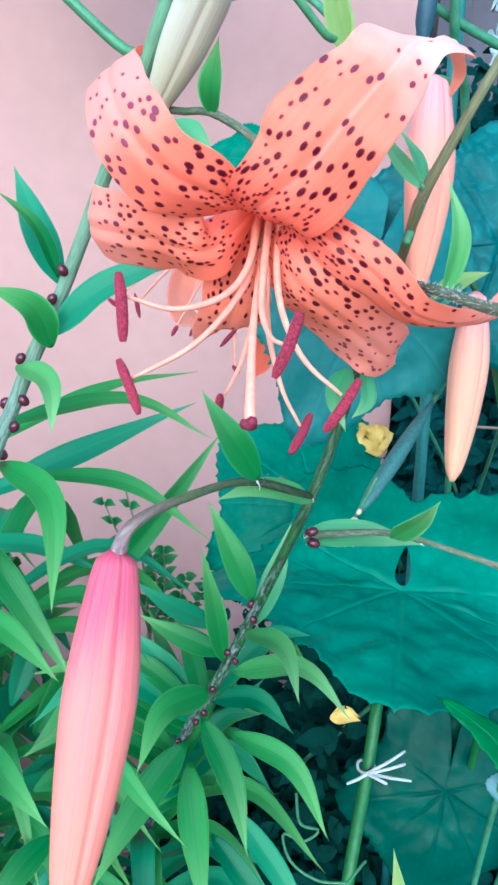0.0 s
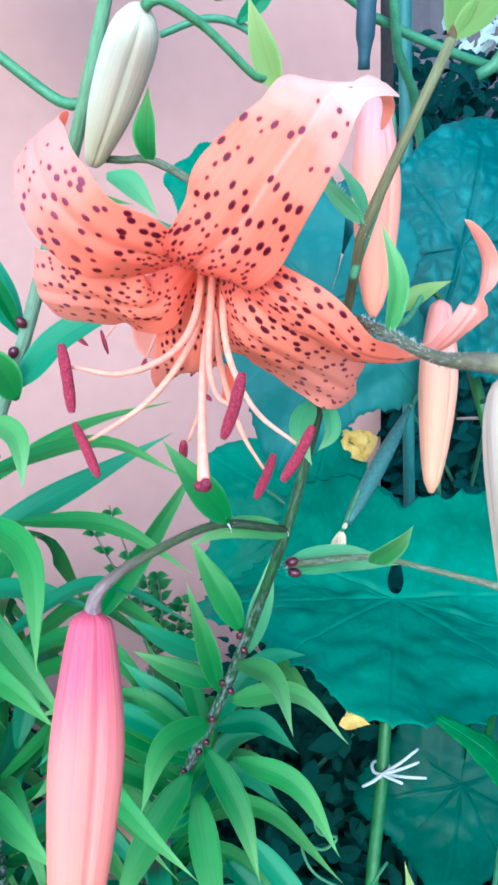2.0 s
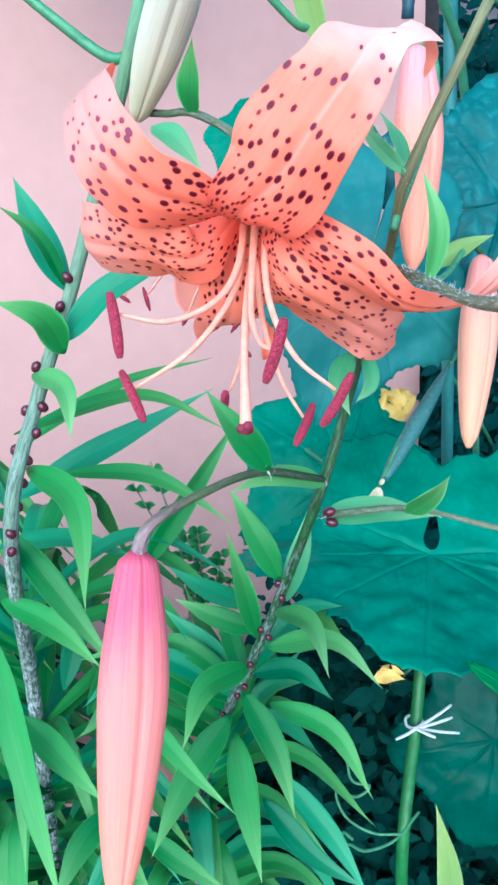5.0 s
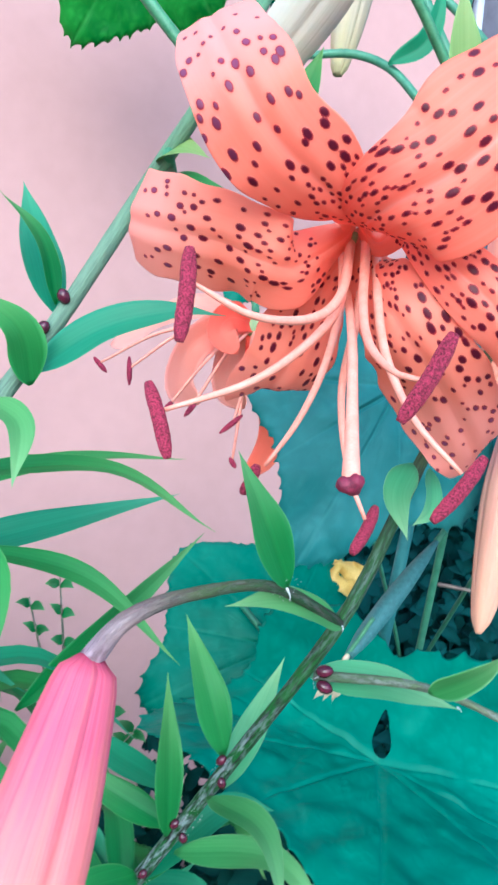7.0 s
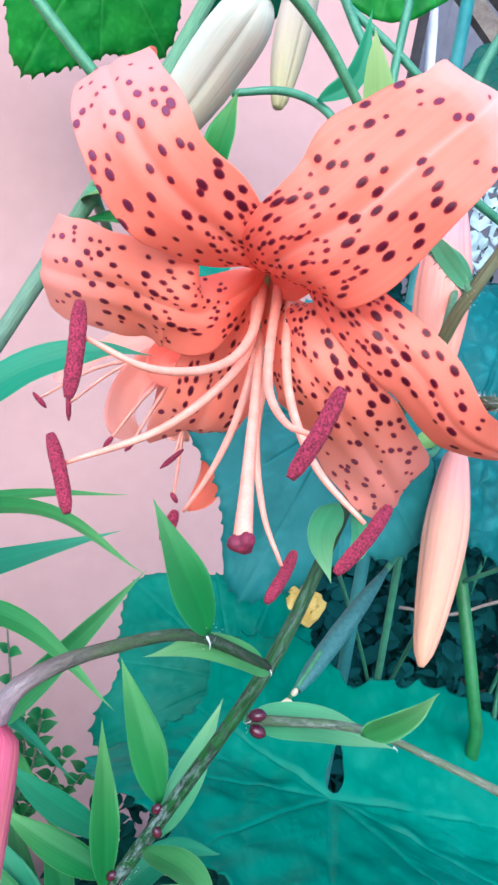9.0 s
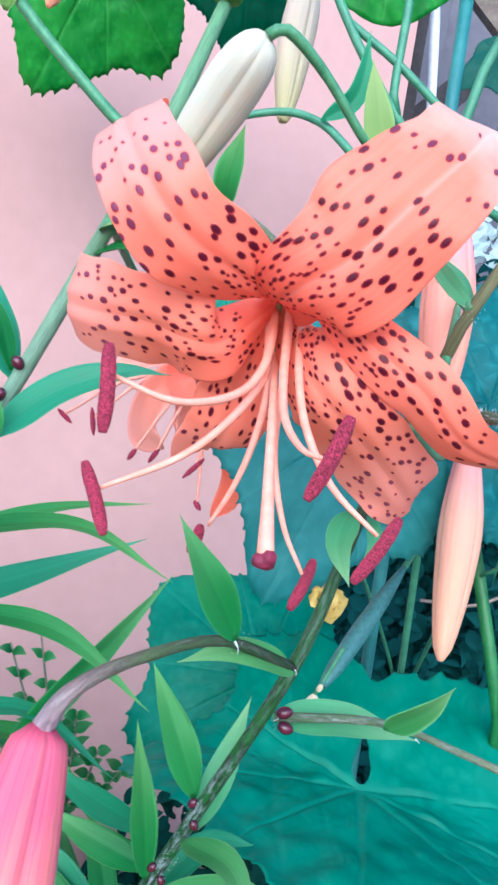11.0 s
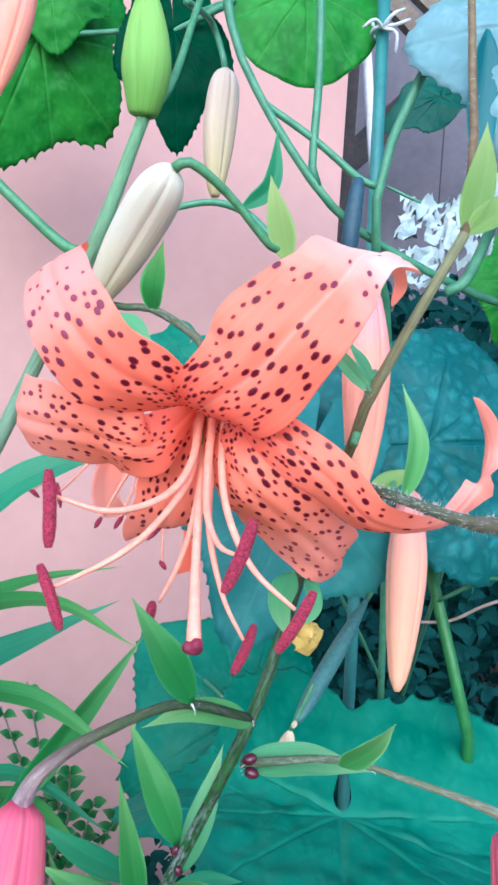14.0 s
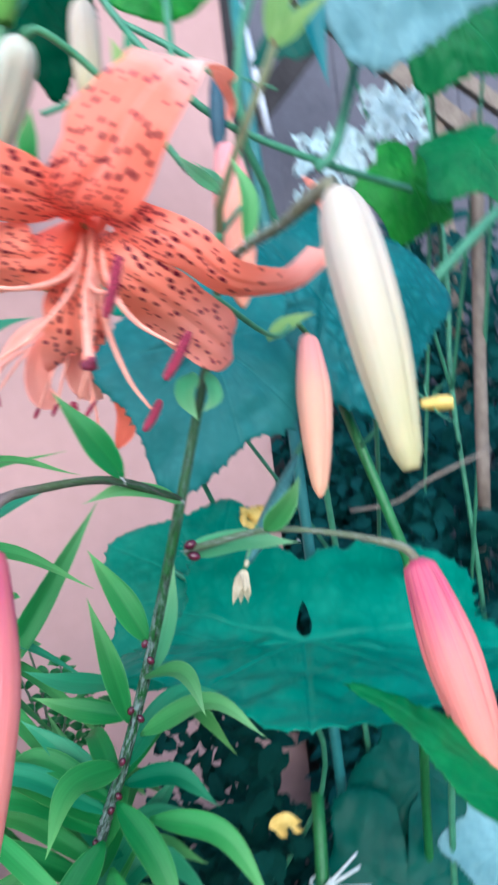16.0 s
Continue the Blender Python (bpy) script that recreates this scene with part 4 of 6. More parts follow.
    stalk = [node, (0.0497, 0.2529, 1.0161), (0.0452, 0.2656, 1.0256), (0.0304, 0.2755, 1.0530), (0.0239, 0.2709, 1.0559), (0.0094, 0.2654, 1.0693), (-0.0039, 0.2593, 1.0768), (-0.0094, 0.2598, 1.0747)]
    tube("pedicel", stalk, [0.0017, 0.0015, 0.0014, 0.0014, 0.0015, 0.0018], STEM_GREEN, lily, "arching green pedicel", n=40)
    hairs(stalk[:3], 0.0016, 160, lily, 6, 0.0022)
    bud([(-0.0096, 0.2598, 1.0750), (-0.0193, 0.2742, 1.0613), (-0.0367, 0.2944, 1.0327)], 0.0086, BUD_WHITE, lily, "cream-white drooping bud", BLUNT_SHAPE)
    lf([node, (0.0471, 0.2468, 1.0165), (0.0413, 0.2519, 1.0255)], 0.0005, (-0.4, -0.8, 0.3), LEAF_PALE)
    lf([node, (0.0549, 0.2554, 1.0172), (0.0510, 0.2716, 1.0282)], 0.0010, (0.3, -0.8, 0.4), LEAF_PALE)
    lf([(0.0316, 0.2748, 1.0509), (0.0270, 0.2733, 1.0660), (0.0234, 0.2726, 1.0799)], 0.0092, (-0.1, -0.95, 0.2), BRACT)
    top = (0.081, 0.2403, 1.0577)
    lf([top, (0.0842, 0.2391, 1.0741), (0.0854, 0.2402, 1.0921)], 0.0098, (-0.2, -0.95, 0.2), BRACT)
    lf([top, (0.0905, 0.2360, 1.0650), (0.1020, 0.2290, 1.0715)], 0.0075, (0.1, -0.9, 0.4), BRACT)
    tube("stem", [top, (0.0847, 0.2481, 1.0889), (0.0845, 0.2525, 1.1094), (0.0840, 0.2574, 1.1376), (0.0839, 0.2744, 1.2123)], [0.0017, 0.0013, 0.0012], STEM_BROWN, lily, "brown hairy stem tip", n=14)
    hairs([top, (0.0847, 0.2481, 1.0889), (0.0845, 0.2525, 1.1094), (0.0840, 0.2574, 1.1376), (0.0839, 0.2744, 1.2123)], 0.0013, 120, lily, 8, 0.0014)
    tube("pedicel", [(0.0518, 0.2659, 0.9719), (0.0883, 0.3333, 0.9593), (0.1115, 0.3759, 0.9686), (0.1198, 0.3827, 0.962)], [0.0014, 0.0013, 0.0016], STEM_GREEN, lily, n=16)
    bud([(0.1198, 0.3827, 0.961), (0.1125, 0.358, 0.92), (0.1038, 0.3340, 0.874)], 0.0098, BUD_SALMON, lily, "salmon-orange hanging bud")
    lf([(0.0916, 0.3632, 0.9594), (0.1060, 0.3665, 0.9679), (0.1220, 0.3695, 0.9728)], 0.010, (0.0, -0.8, 0.6), BRACT)
    tube("pedicel", [(0.0518, 0.2447, 0.9906), (0.0813, 0.3241, 1.0287), (0.0846, 0.3424, 1.0528), (0.0751, 0.3265, 1.0523)], [0.0014, 0.0013, 0.0016], STEM_GREEN, lily, n=16)
    bud([(0.0746, 0.3267, 1.0527), (0.0715, 0.3077, 1.0103), (0.0669, 0.2894, 0.9701)], 0.0098, BUD_FAINT, lily, "pale pink hanging bud")
    # leaves that lean from the stem towards the wall
    rnd = random.Random(33)
    for k in range(26):
        z = 0.60 + 0.16 * k / 25
        b0 = Vector((-0.0555 + 0.30 * (z - 0.62), 0.362 - 0.33 * (z - 0.62), z))
        a = radians(rnd.choice((rnd.uniform(95, 205), rnd.uniform(20, 70))))
        out = Vector((math.cos(a), math.sin(a) * 0.7, 0))
        L = rnd.uniform(0.06, 0.10)
        lf([b0, b0 + out * L * 0.55 + Vector((0, 0, L * rnd.uniform(0.22, 0.42))), b0 + out * L + Vector((0, 0, L * rnd.uniform(-0.25, 0.35)))], rnd.uniform(0.013, 0.020), tuple(Vector((0, -0.6, 0.7)) - out * 0.3),
           (LEAF, LEAF_DARK, LEAF, LEAF_RICH)[k % 4], seed=200 + k)
    # lower foliage, thick and arching
    rnd = random.Random(21)
    for k in range(64):
        z = rnd.uniform(0.22, 0.66)
        a = k * 2.4
        x, y = -0.09 + 0.035 * max(0, (z - 0.35) / 0.31), 0.40 - 0.035 * max(0, (z - 0.35) / 0.31)
        out = Vector((math.cos(a), math.sin(a) * 0.8, 0))
        L = rnd.uniform(0.08, 0.125)
        b0 = Vector((x, y, z))
        lf([b0, b0 + out * L * 0.55 + Vector((0, 0, L * 0.28)), b0 + out * L + Vector((0, 0, -L * rnd.uniform(0.05, 0.4)))], rnd.uniform(0.015, 0.021), tuple(Vector((0, -0.3, 0.9)) - out * 0.3),
           LEAF if k % 3 else LEAF_DARK, seed=k)
    return lily


def glide(values, f):
    """Smooth look-up in evenly spaced numbers or vectors."""
    n = len(values) - 1
    k = min(max(f * n, 0.0), n - 1e-6)
    i = int(k)
    t = k - i
    b, c = values[i], values[i + 1]
    a = values[i - 1] if i else b * 2 - c
    d = values[i + 2] if i + 2 <= n else c * 2 - b
    return (b * 2 + (c - a) * t + (a * 2 - b * 5 + c * 4 - d) * (t * t) + (b * 3 - a - c * 3 + d) * (t * t * t)) * 0.5


def strew(rnd, length, left, right, lo, hi, count, size, taken):
    """Seeded spots that keep clear of each other: across, along, half width, half length in metres."""
    for _ in range(count * 12):
        f, u = rnd.uniform(lo, hi), rnd.uniform(-0.92, 0.92)
        r = size * rnd.uniform(0.7, 1.3)
        p = (u * glide(right if u > 0 else left, f), f * length, r, r * rnd.uniform(1.3, 2.3))
        if all(((p[0] - q[0]) / (p[2] + q[2])) ** 2 + ((p[1] - q[1]) / (p[3] + q[3])) ** 2 > 1.3 for q in taken):
            taken.append(p)
            count -= 1
            if not count:
                return


def petal(name, points, left, right, faces, fold, material, parent, seed, big=(), small=(), fill=(), nv=230, nu=68, ruffle=0.10):
    """A spotted tepal: a spine, the half widths to either side of it and the ways its face looks, each gliding from foot to tip.
    big, small: spots by their place across (-1 to 1) and along (0 to 1); fill: strewn ones as (from, to, count, size)."""
    c = spline(points, nv)
    t = tangents(c)
    length = sum((b - a).length for a, b in zip(c, c[1:]))
    faces = [Vector(v) for v in faces]
    rnd = random.Random(seed)
    spots = []
    for listed, r in ((big, 0.00076), (small, 0.00048)):
        for u, f in listed:
            k = r * rnd.uniform(0.85, 1.18)
            spots.append((u * glide(right if u > 0 else left, f), f * length, k, k * rnd.uniform(1.4, 1.9)))
    for lo, hi, count, size in fill:
        strew(rnd, length, left, right, lo, hi, count, size, spots)
    dots = np.array(spots)
    pts, mm, rel, nor = [], [], [], []
    for i in range(nv + 1):
        f = i / nv
        side = t[i].cross(glide(faces, f)).normalized()
        nn = side.cross(t[i]).normalized()
        cap = math.sqrt(max(0.0, 1 - max(0.0, (f - 0.94) / 0.06) ** 2)) + 0.02
        wl, wr = (max(glide(w, f), 0.0004) * cap for w in (left, right))
        for j in range(nu + 1):
            s = 2 * j / nu - 1
            w = wr if s > 0 else wl
            groove = 0.05 * w * (math.exp(-(s / 0.13) ** 2) - 0.45 * math.exp(-((abs(s) - 0.3) / 0.14) ** 2)) * min(1.0, 6 * (1 - f))
            lift = fold * w * abs(s) ** 1.5 - groove + ruffle * w * s * s * noise.noise((f * 8.0 + seed * 1.7, s * 0.9, 8.0))
            edge = ruffle * s ** 3 * noise.noise((f * 9.0 + seed * 3.1, s * 0.7, 2.0)) * w
            pts.append(c[i] + side * (s * w + edge) + nn * lift)
            nor.append(nn * (0.00055 * (1 - s * s) * (0.3 + 0.7 * min(1, 4 * (1 - f))) + 0.00004))
            mm.append((s * w, length * f))
            rel.append((s, f))
    flat = np.array(mm)
    field = np.full(len(flat), -1.0)
    for x, y, a, b in dots:
        near = np.abs(flat[:, 1] - y) < 0.006
        d = np.hypot((flat[near, 0] - x) / a, (flat[near, 1] - y) / b)
        field[near] = np.maximum(field[near], (1 - d) * a * 1000)
    raised = np.clip(field + 0.1, 0, 0.35) * 0.00045
    top = [p + n + n.normalized() * r for p, n, r in zip(pts, nor, raised)]
    low = [p - n for p, n in zip(pts, nor)]
    cols, off, faces_out = nu + 1, len(top), []
    for i in range(nv):
        for j in range(nu):
            a, b2, c2, d = i * cols + j, i * cols + j + 1, (i + 1) * cols + j + 1, (i + 1) * cols + j
            faces_out.append((a, b2, c2, d))
            faces_out.append((off + d, off + c2, off + b2, off + a))
        for j in (0, nu):
            a, d = i * cols + j, (i + 1) * cols + j
            faces_out.append((off + a, off + d, d, a) if j else (a, d, off + d, off + a))
    for j in range(nu):
        faces_out.append((off + j, off + j + 1, j + 1, j))
        a = nv * cols + j
        faces_out.append((a, a + 1, off + a + 1, off + a))
    ob = link_mesh(name, top + low, faces_out, material, parent, "", {"m": mm * 2, "rel": rel * 2}, list(field) + list(field), origin=c[0], attr_name="spot")
    ob.data.materials.append(TEPAL_BACK)
    ob.data.polygons.foreach_set("material_index", [1 if min(f) >= off else 0 for f in faces_out])
    return ob


def build_flower(lily):
    root = Vector((0.0035, 0.247, 1.004))
    flower = ellipsoid("flower", root + Vector((0.0, 0.003, 0.002)), (0.1, 0.7, 0.6), 0.008, 0.0030, OVARY, lily, "recurved spotted orange bloom", seg=10)

    # upper, beside the cream bud
    petal("tepal", [(0.0027, 0.2455, 1.0036), (-0.0003, 0.2396, 1.0018), (0.0003, 0.2293, 1.0008), (-0.0092, 0.2192, 1.0029), (-0.0224, 0.2109, 1.0085), (-0.0327, 0.2098, 1.0185), (-0.0389, 0.2190, 1.0287), (-0.0417, 0.2318, 1.0371), (-0.0345, 0.2436, 1.0420)],
          (0.0019, 0.0058, 0.0115, 0.0124, 0.0101, 0.0069, 0.0024), (0.0020, 0.0059, 0.0109, 0.0117, 0.0115, 0.0107, 0.0070),
          [(0.21, -0.26, -0.94), (-0.29, -0.81, -0.51), (-0.48, -0.87, 0.12), (-0.54, -0.47, 0.70), (-0.34, 0.52, 0.78)], -0.08, TEPAL_SIDE, flower, 1,
          big=[(0.33, 0.675), (0.38, 0.629), (-0.75, 0.679), (-0.93, 0.658), (-0.15, 0.621), (0.05, 0.6), (0.2, 0.567), (-0.22, 0.567), (0.28, 0.508), (-0.82, 0.575), (-0.93, 0.554), (-0.7, 0.529), (-0.07, 0.496), (0.1, 0.458), (0.6, 0.5), (0.73, 0.483), (0.8, 0.612), (0.55, 0.588), (0.78, 0.571), (0.65, 0.562), (0.45, 0.412), (0.33, 0.404), (0.9, 0.417), (0.78, 0.4), (0.65, 0.358), (0.88, 0.346), (0.7, 0.325), (0.4, 0.333), (-1.0, 0.521), (-0.72, 0.471), (-0.32, 0.458), (-0.12, 0.392), (0.0, 0.362), (-0.75, 0.417), (-1.0, 0.454)],
          small=[(0.15, 0.717), (-0.15, 0.708), (-0.57, 0.554), (0.8, 0.708), (0.62, 0.625), (-0.25, 0.371), (-0.52, 0.438), (-0.6, 0.371), (-0.15, 0.333), (0.88, 0.308), (0.12, 0.321), (0.12, 0.3), (-0.35, 0.283), (-0.9, 0.288), (-0.9, 0.333), (-0.9, 0.371), (-0.3, 0.825), (-0.45, 0.758), (-0.75, 0.771), (-0.35, 0.696), (0.48, 0.758), (-0.38, 0.604), (-0.52, 0.675)],
          fill=[(0.11, 0.32, 44, 0.00046)])
    # upper, the broadest, folded back at its tip
    petal("tepal", [(0.0036, 0.2449, 1.0034), (0.0042, 0.2367, 1.0010), (0.0014, 0.2217, 0.9987), (0.0041, 0.2105, 1.0011), (0.0136, 0.2046, 1.0085), (0.0249, 0.1999, 1.0225), (0.0349, 0.2038, 1.0341), (0.0428, 0.2140, 1.0427), (0.0566, 0.2242, 1.0444), (0.0598, 0.2395, 1.0472), (0.0640, 0.2470, 1.0420), (0.0622, 0.2492, 1.0350)],
          (0.0020, 0.0071, 0.0142, 0.0174, 0.0134, 0.0092, 0.0041, 0.0016), (0.0020, 0.0071, 0.0155, 0.0132, 0.0106, 0.0081, 0.0044, 0.0018),
          [(-0.18, -0.23, -0.96), (-0.26, -0.80, -0.63), (0.36, -0.39, 0.53), (0.60, -0.10, 0.89), (0.49, 0.02, 0.86), (0.75, 0.45, 0.45)], -0.1, TEPAL, flower, 2,
          big=[(-0.97, 0.504), (-0.75, 0.515), (-0.47, 0.519), (-0.15, 0.519), (-0.05, 0.538), (0.48, 0.616), (0.62, 0.565), (-0.95, 0.442), (-0.72, 0.426), (-0.4, 0.446), (0.88, 0.508), (0.0, 0.442), (0.2, 0.438), (-0.42, 0.396), (-0.2, 0.4), (-0.57, 0.366), (-0.68, 0.35), (-0.85, 0.339), (-0.52, 0.319), (-0.27, 0.369), (-0.07, 0.377), (0.45, 0.435), (0.6, 0.423), (0.8, 0.431), (-0.6, 0.293), (-0.7, 0.27), (-0.82, 0.254), (-0.12, 0.323), (0.0, 0.334), (0.1, 0.362), (0.3, 0.373), (0.5, 0.392), (0.68, 0.389), (0.5, 0.342), (0.65, 0.342), (0.2, 0.312), (0.38, 0.323), (0.83, 0.377)],
          small=[(-0.57, 0.497), (-0.1, 0.607), (0.25, 0.685), (0.83, 0.604), (-0.68, 0.45), (0.58, 0.492), (-0.8, 0.312), (-0.8, 0.377), (-0.95, 0.258), (-0.97, 0.246), (-0.3, 0.319), (-0.6, 0.246), (0.15, 0.33), (-0.3, 0.27), (-0.02, 0.277), (0.05, 0.288), (-0.17, 0.273), (0.28, 0.277), (0.4, 0.3), (0.53, 0.307), (0.62, 0.312), (0.88, 0.358), (-0.7, 0.223), (-0.32, 0.242), (-0.25, 0.25), (-0.8, 0.404)],
          fill=[(0.11, 0.30, 64, 0.00046)])
    # side one towards the wall
    petal("tepal", [(0.0028, 0.2466, 1.0028), (0.0001, 0.2452, 0.9978), (-0.0101, 0.2350, 0.9880), (-0.0196, 0.2317, 0.9872), (-0.0302, 0.2372, 0.9901), (-0.0430, 0.2455, 0.9912), (-0.0536, 0.2547, 0.9931), (-0.0535, 0.2703, 0.9962)],
          (0.0020, 0.0059, 0.0129, 0.0156, 0.0150, 0.0116, 0.0043), (0.0030, 0.0074, 0.0108, 0.0116, 0.0128, 0.0120, 0.0070),
          [(0.65, -0.75, -0.09), (-0.30, -0.90, -0.31), (-0.79, -0.40, -0.46), (-0.92, -0.32, -0.25), (-0.96, -0.27, 0.07)], -0.3, TEPAL_LIFTED, flower, 3,
          big=[(0.663, 0.742), (0.507, 0.629), (0.546, 0.583), (0.413, 0.538), (0.273, 0.708), (0.273, 0.654), (0.156, 0.588), (-0.07, 0.617), (-0.02, 0.554), (0.468, 0.442), (-0.05, 0.467), (0.195, 0.408), (-0.4, 0.712), (-0.3, 0.675), (-0.32, 0.583), (-0.35, 0.504), (-0.15, 0.425), (-0.55, 0.592), (-0.6, 0.546), (-0.27, 0.396), (-0.32, 0.346), (-0.38, 0.312), (-0.68, 0.692), (-0.88, 0.642), (-0.7, 0.475)],
          small=[(0.74, 0.62), (0.78, 0.52), (0.80, 0.45), (0.72, 0.385), (0.55, 0.34), (0.64, 0.69), (0.68, 0.56), (0.42, 0.61), (0.86, 0.70), (0.764, 0.696), (0.764, 0.588), (0.195, 0.742), (0.234, 0.517), (0.055, 0.642), (0.117, 0.496), (0.468, 0.392), (0.179, 0.379), (0.273, 0.354), (-0.65, 0.771), (-0.6, 0.742), (-0.7, 0.554), (-0.1, 0.371), (-0.35, 0.292), (0.296, 0.438), (0.374, 0.371), (0.624, 0.779)],
          fill=[(0.16, 0.42, 40, 0.00044)])
    # side one, curling up at its end
    petal("tepal", [(0.0046, 0.2457, 1.0029), (0.0090, 0.2403, 0.9985), (0.0126, 0.2285, 1.0021), (0.0207, 0.2198, 0.9939), (0.0361, 0.2151, 0.9831), (0.0511, 0.2160, 0.9708), (0.0703, 0.2221, 0.9691), (0.0859, 0.2297, 0.9794), (0.0929, 0.2357, 0.9923), (0.0837, 0.2306, 1.0074)],
          (0.0020, 0.0056, 0.0084, 0.0076, 0.0056, 0.0031, -0.0002), (0.0020, 0.0057, 0.0080, 0.0090, 0.0069, 0.0046, 0.0035),
          [(-0.65, -0.76, 0.00), (-0.56, -0.82, 0.11), (-0.84, -0.52, -0.17), (-0.64, -0.44, -0.63), (-0.52, -0.40, -0.76)], -0.22, TEPAL_CURL, flower, 4,
          big=[(-0.85, 0.342), (-0.47, 0.362), (-0.72, 0.375), (-0.07, 0.346), (-0.8, 0.4), (-0.22, 0.4), (0.0, 0.412), (0.4, 0.4), (0.38, 0.375), (-0.55, 0.45), (0.12, 0.45), (0.15, 0.479), (0.6, 0.512), (-0.2, 0.567), (0.3, 0.542), (-0.72, 0.279), (-0.32, 0.275), (-0.75, 0.296), (0.05, 0.296), (0.35, 0.308), (0.25, 0.342), (-0.07, 0.346), (-0.88, 0.342), (0.6, 0.346)],
          small=[(-0.57, 0.429), (-0.72, 0.429), (-0.32, 0.471), (-0.52, 0.496), (-0.65, 0.612), (-0.9, 0.554), (-0.78, 0.488), (0.35, 0.454), (0.05, 0.429), (-0.22, 0.3), (0.35, 0.375), (-0.15, 0.238), (-0.02, 0.217), (-0.07, 0.25), (0.15, 0.246), (0.35, 0.238)],
          fill=[(0.10, 0.34, 56, 0.00046)])
    # lower, blunt and nearest the stem
    petal("tepal", [(0.0043, 0.2470, 1.0024), (0.0076, 0.2470, 0.9958), (0.0095, 0.2324, 0.9869), (0.0162, 0.2262, 0.9777), (0.0267, 0.2302, 0.9694), (0.0385, 0.2399, 0.9606), (0.0492, 0.2508, 0.9519), (0.0556, 0.2642, 0.9466)],
          (0.0020, 0.0073, 0.0107, 0.0122, 0.0119, 0.0105, 0.0041), (0.0020, 0.0072, 0.0124, 0.0158, 0.0168, 0.0127, 0.0063),
          [(-0.23, -0.93, 0.28), (-0.40, -0.87, -0.28), (-0.33, -0.72, -0.61), (-0.02, -0.74, -0.67), (0.76, -0.63, -0.19)], -0.22, TEPAL_LIFTED, flower, 5,
          big=[(-0.6, 0.367), (-0.5, 0.396), (-0.85, 0.392), (0.18, 0.412), (0.07, 0.45), (0.3, 0.471), (0.53, 0.421), (0.5, 0.371), (0.53, 0.517), (0.18, 0.521), (-0.65, 0.492), (-0.52, 0.512), (-0.55, 0.55), (-0.72, 0.567), (-0.9, 0.571), (-0.9, 0.492), (-0.88, 0.458), (-0.88, 0.433), (0.45, 0.575), (0.07, 0.608), (0.3, 0.675), (0.55, 0.717), (0.05, 0.742), (-0.45, 0.662), (-0.88, 0.696), (-0.62, 0.738), (-0.7, 0.333), (0.43, 0.833), (0.43, 0.779)],
          small=[(-0.68, 0.408), (0.0, 0.529), (-0.45, 0.567), (-0.3, 0.654), (0.12, 0.8), (0.73, 0.767), (0.98, 0.883), (0.53, 0.917), (0.28, 0.933), (-0.3, 0.879), (-0.57, 0.8), (-0.35, 0.338), (0.88, 0.462), (-0.12, 0.696), (-0.47, 0.433), (0.73, 0.617)],
          fill=[(0.12, 0.42, 64, 0.00048), (0.42, 0.9, 24, 0.00055)])
    # lower, half hidden behind the stamens
    petal("tepal", [(0.0034, 0.2476, 1.0022), (0.0028, 0.2499, 0.9950), (-0.0006, 0.2525, 0.9868), (-0.0030, 0.2558, 0.9752), (-0.0049, 0.2610, 0.9628), (-0.0088, 0.2723, 0.9564), (-0.0137, 0.2945, 0.9591)],
          (0.0020, 0.0059, 0.0107, 0.0128, 0.0120, 0.0082, 0.0024), (0.0020, 0.0059, 0.0107, 0.0121, 0.0117, 0.0092, 0.0033),
          [(0.20, -0.93, 0.30), (0.17, -0.98, 0.08), (0.22, -0.97, -0.08), (0.31, -0.94, -0.16), (0.21, -0.91, -0.35)], -0.2, TEPAL_LIFTED, flower, 6,
          big=[],
          small=[],
          fill=[(0.16, 0.42, 40, 0.00048), (0.38, 0.92, 46, 0.0007)])

    # stamens and style
    def stamen(lip, points, a, b):
        lip = Vector(lip)
        tube("filament", [root.lerp(lip, 0.25), lip] + points, [0.0013, 0.0013, 0.0012, 0.0011, 0.0010, 0.0008, 0.0005], FILAMENT, flower, "pale curved filament", seg=10, n=28)
        a, b = Vector(a), Vector(b)
        tube("anther", [a, a.lerp(b, 0.5) + Vector((0.0004, -0.0005, 0)), b], [0.0009, 0.0014, 0.00148, 0.0015, 0.0015, 0.00148, 0.0014, 0.0008], ANTHER, flower, "crimson dusty anther", seg=14, n=24, lobes=2, depth=0.10, rough=0.035)
    stamen((0.0034, 0.2483, 0.9982), [(0.0003, 0.2280, 0.9833), (-0.0070, 0.2149, 0.9752), (-0.0201, 0.2047, 0.9724), (-0.0335, 0.2017, 0.9760)], (-0.0352, 0.2017, 0.9824), (-0.0336, 0.1965, 0.9643))
    stamen((0.0026, 0.2524, 0.9976), [(0.0008, 0.2305, 0.9814), (-0.0050, 0.2240, 0.9708), (-0.0168, 0.2192, 0.9591), (-0.0352, 0.2181, 0.9488)], (-0.0393, 0.2207, 0.9542), (-0.0318, 0.2105, 0.9399))
    stamen((0.0066, 0.2450, 0.9985), [(0.0049, 0.2244, 0.9820), (0.0044, 0.2076, 0.9723), (0.0068, 0.1932, 0.9671), (0.0107, 0.1866, 0.9663)], (0.0138, 0.1840, 0.9754), (0.0077, 0.1838, 0.9582))
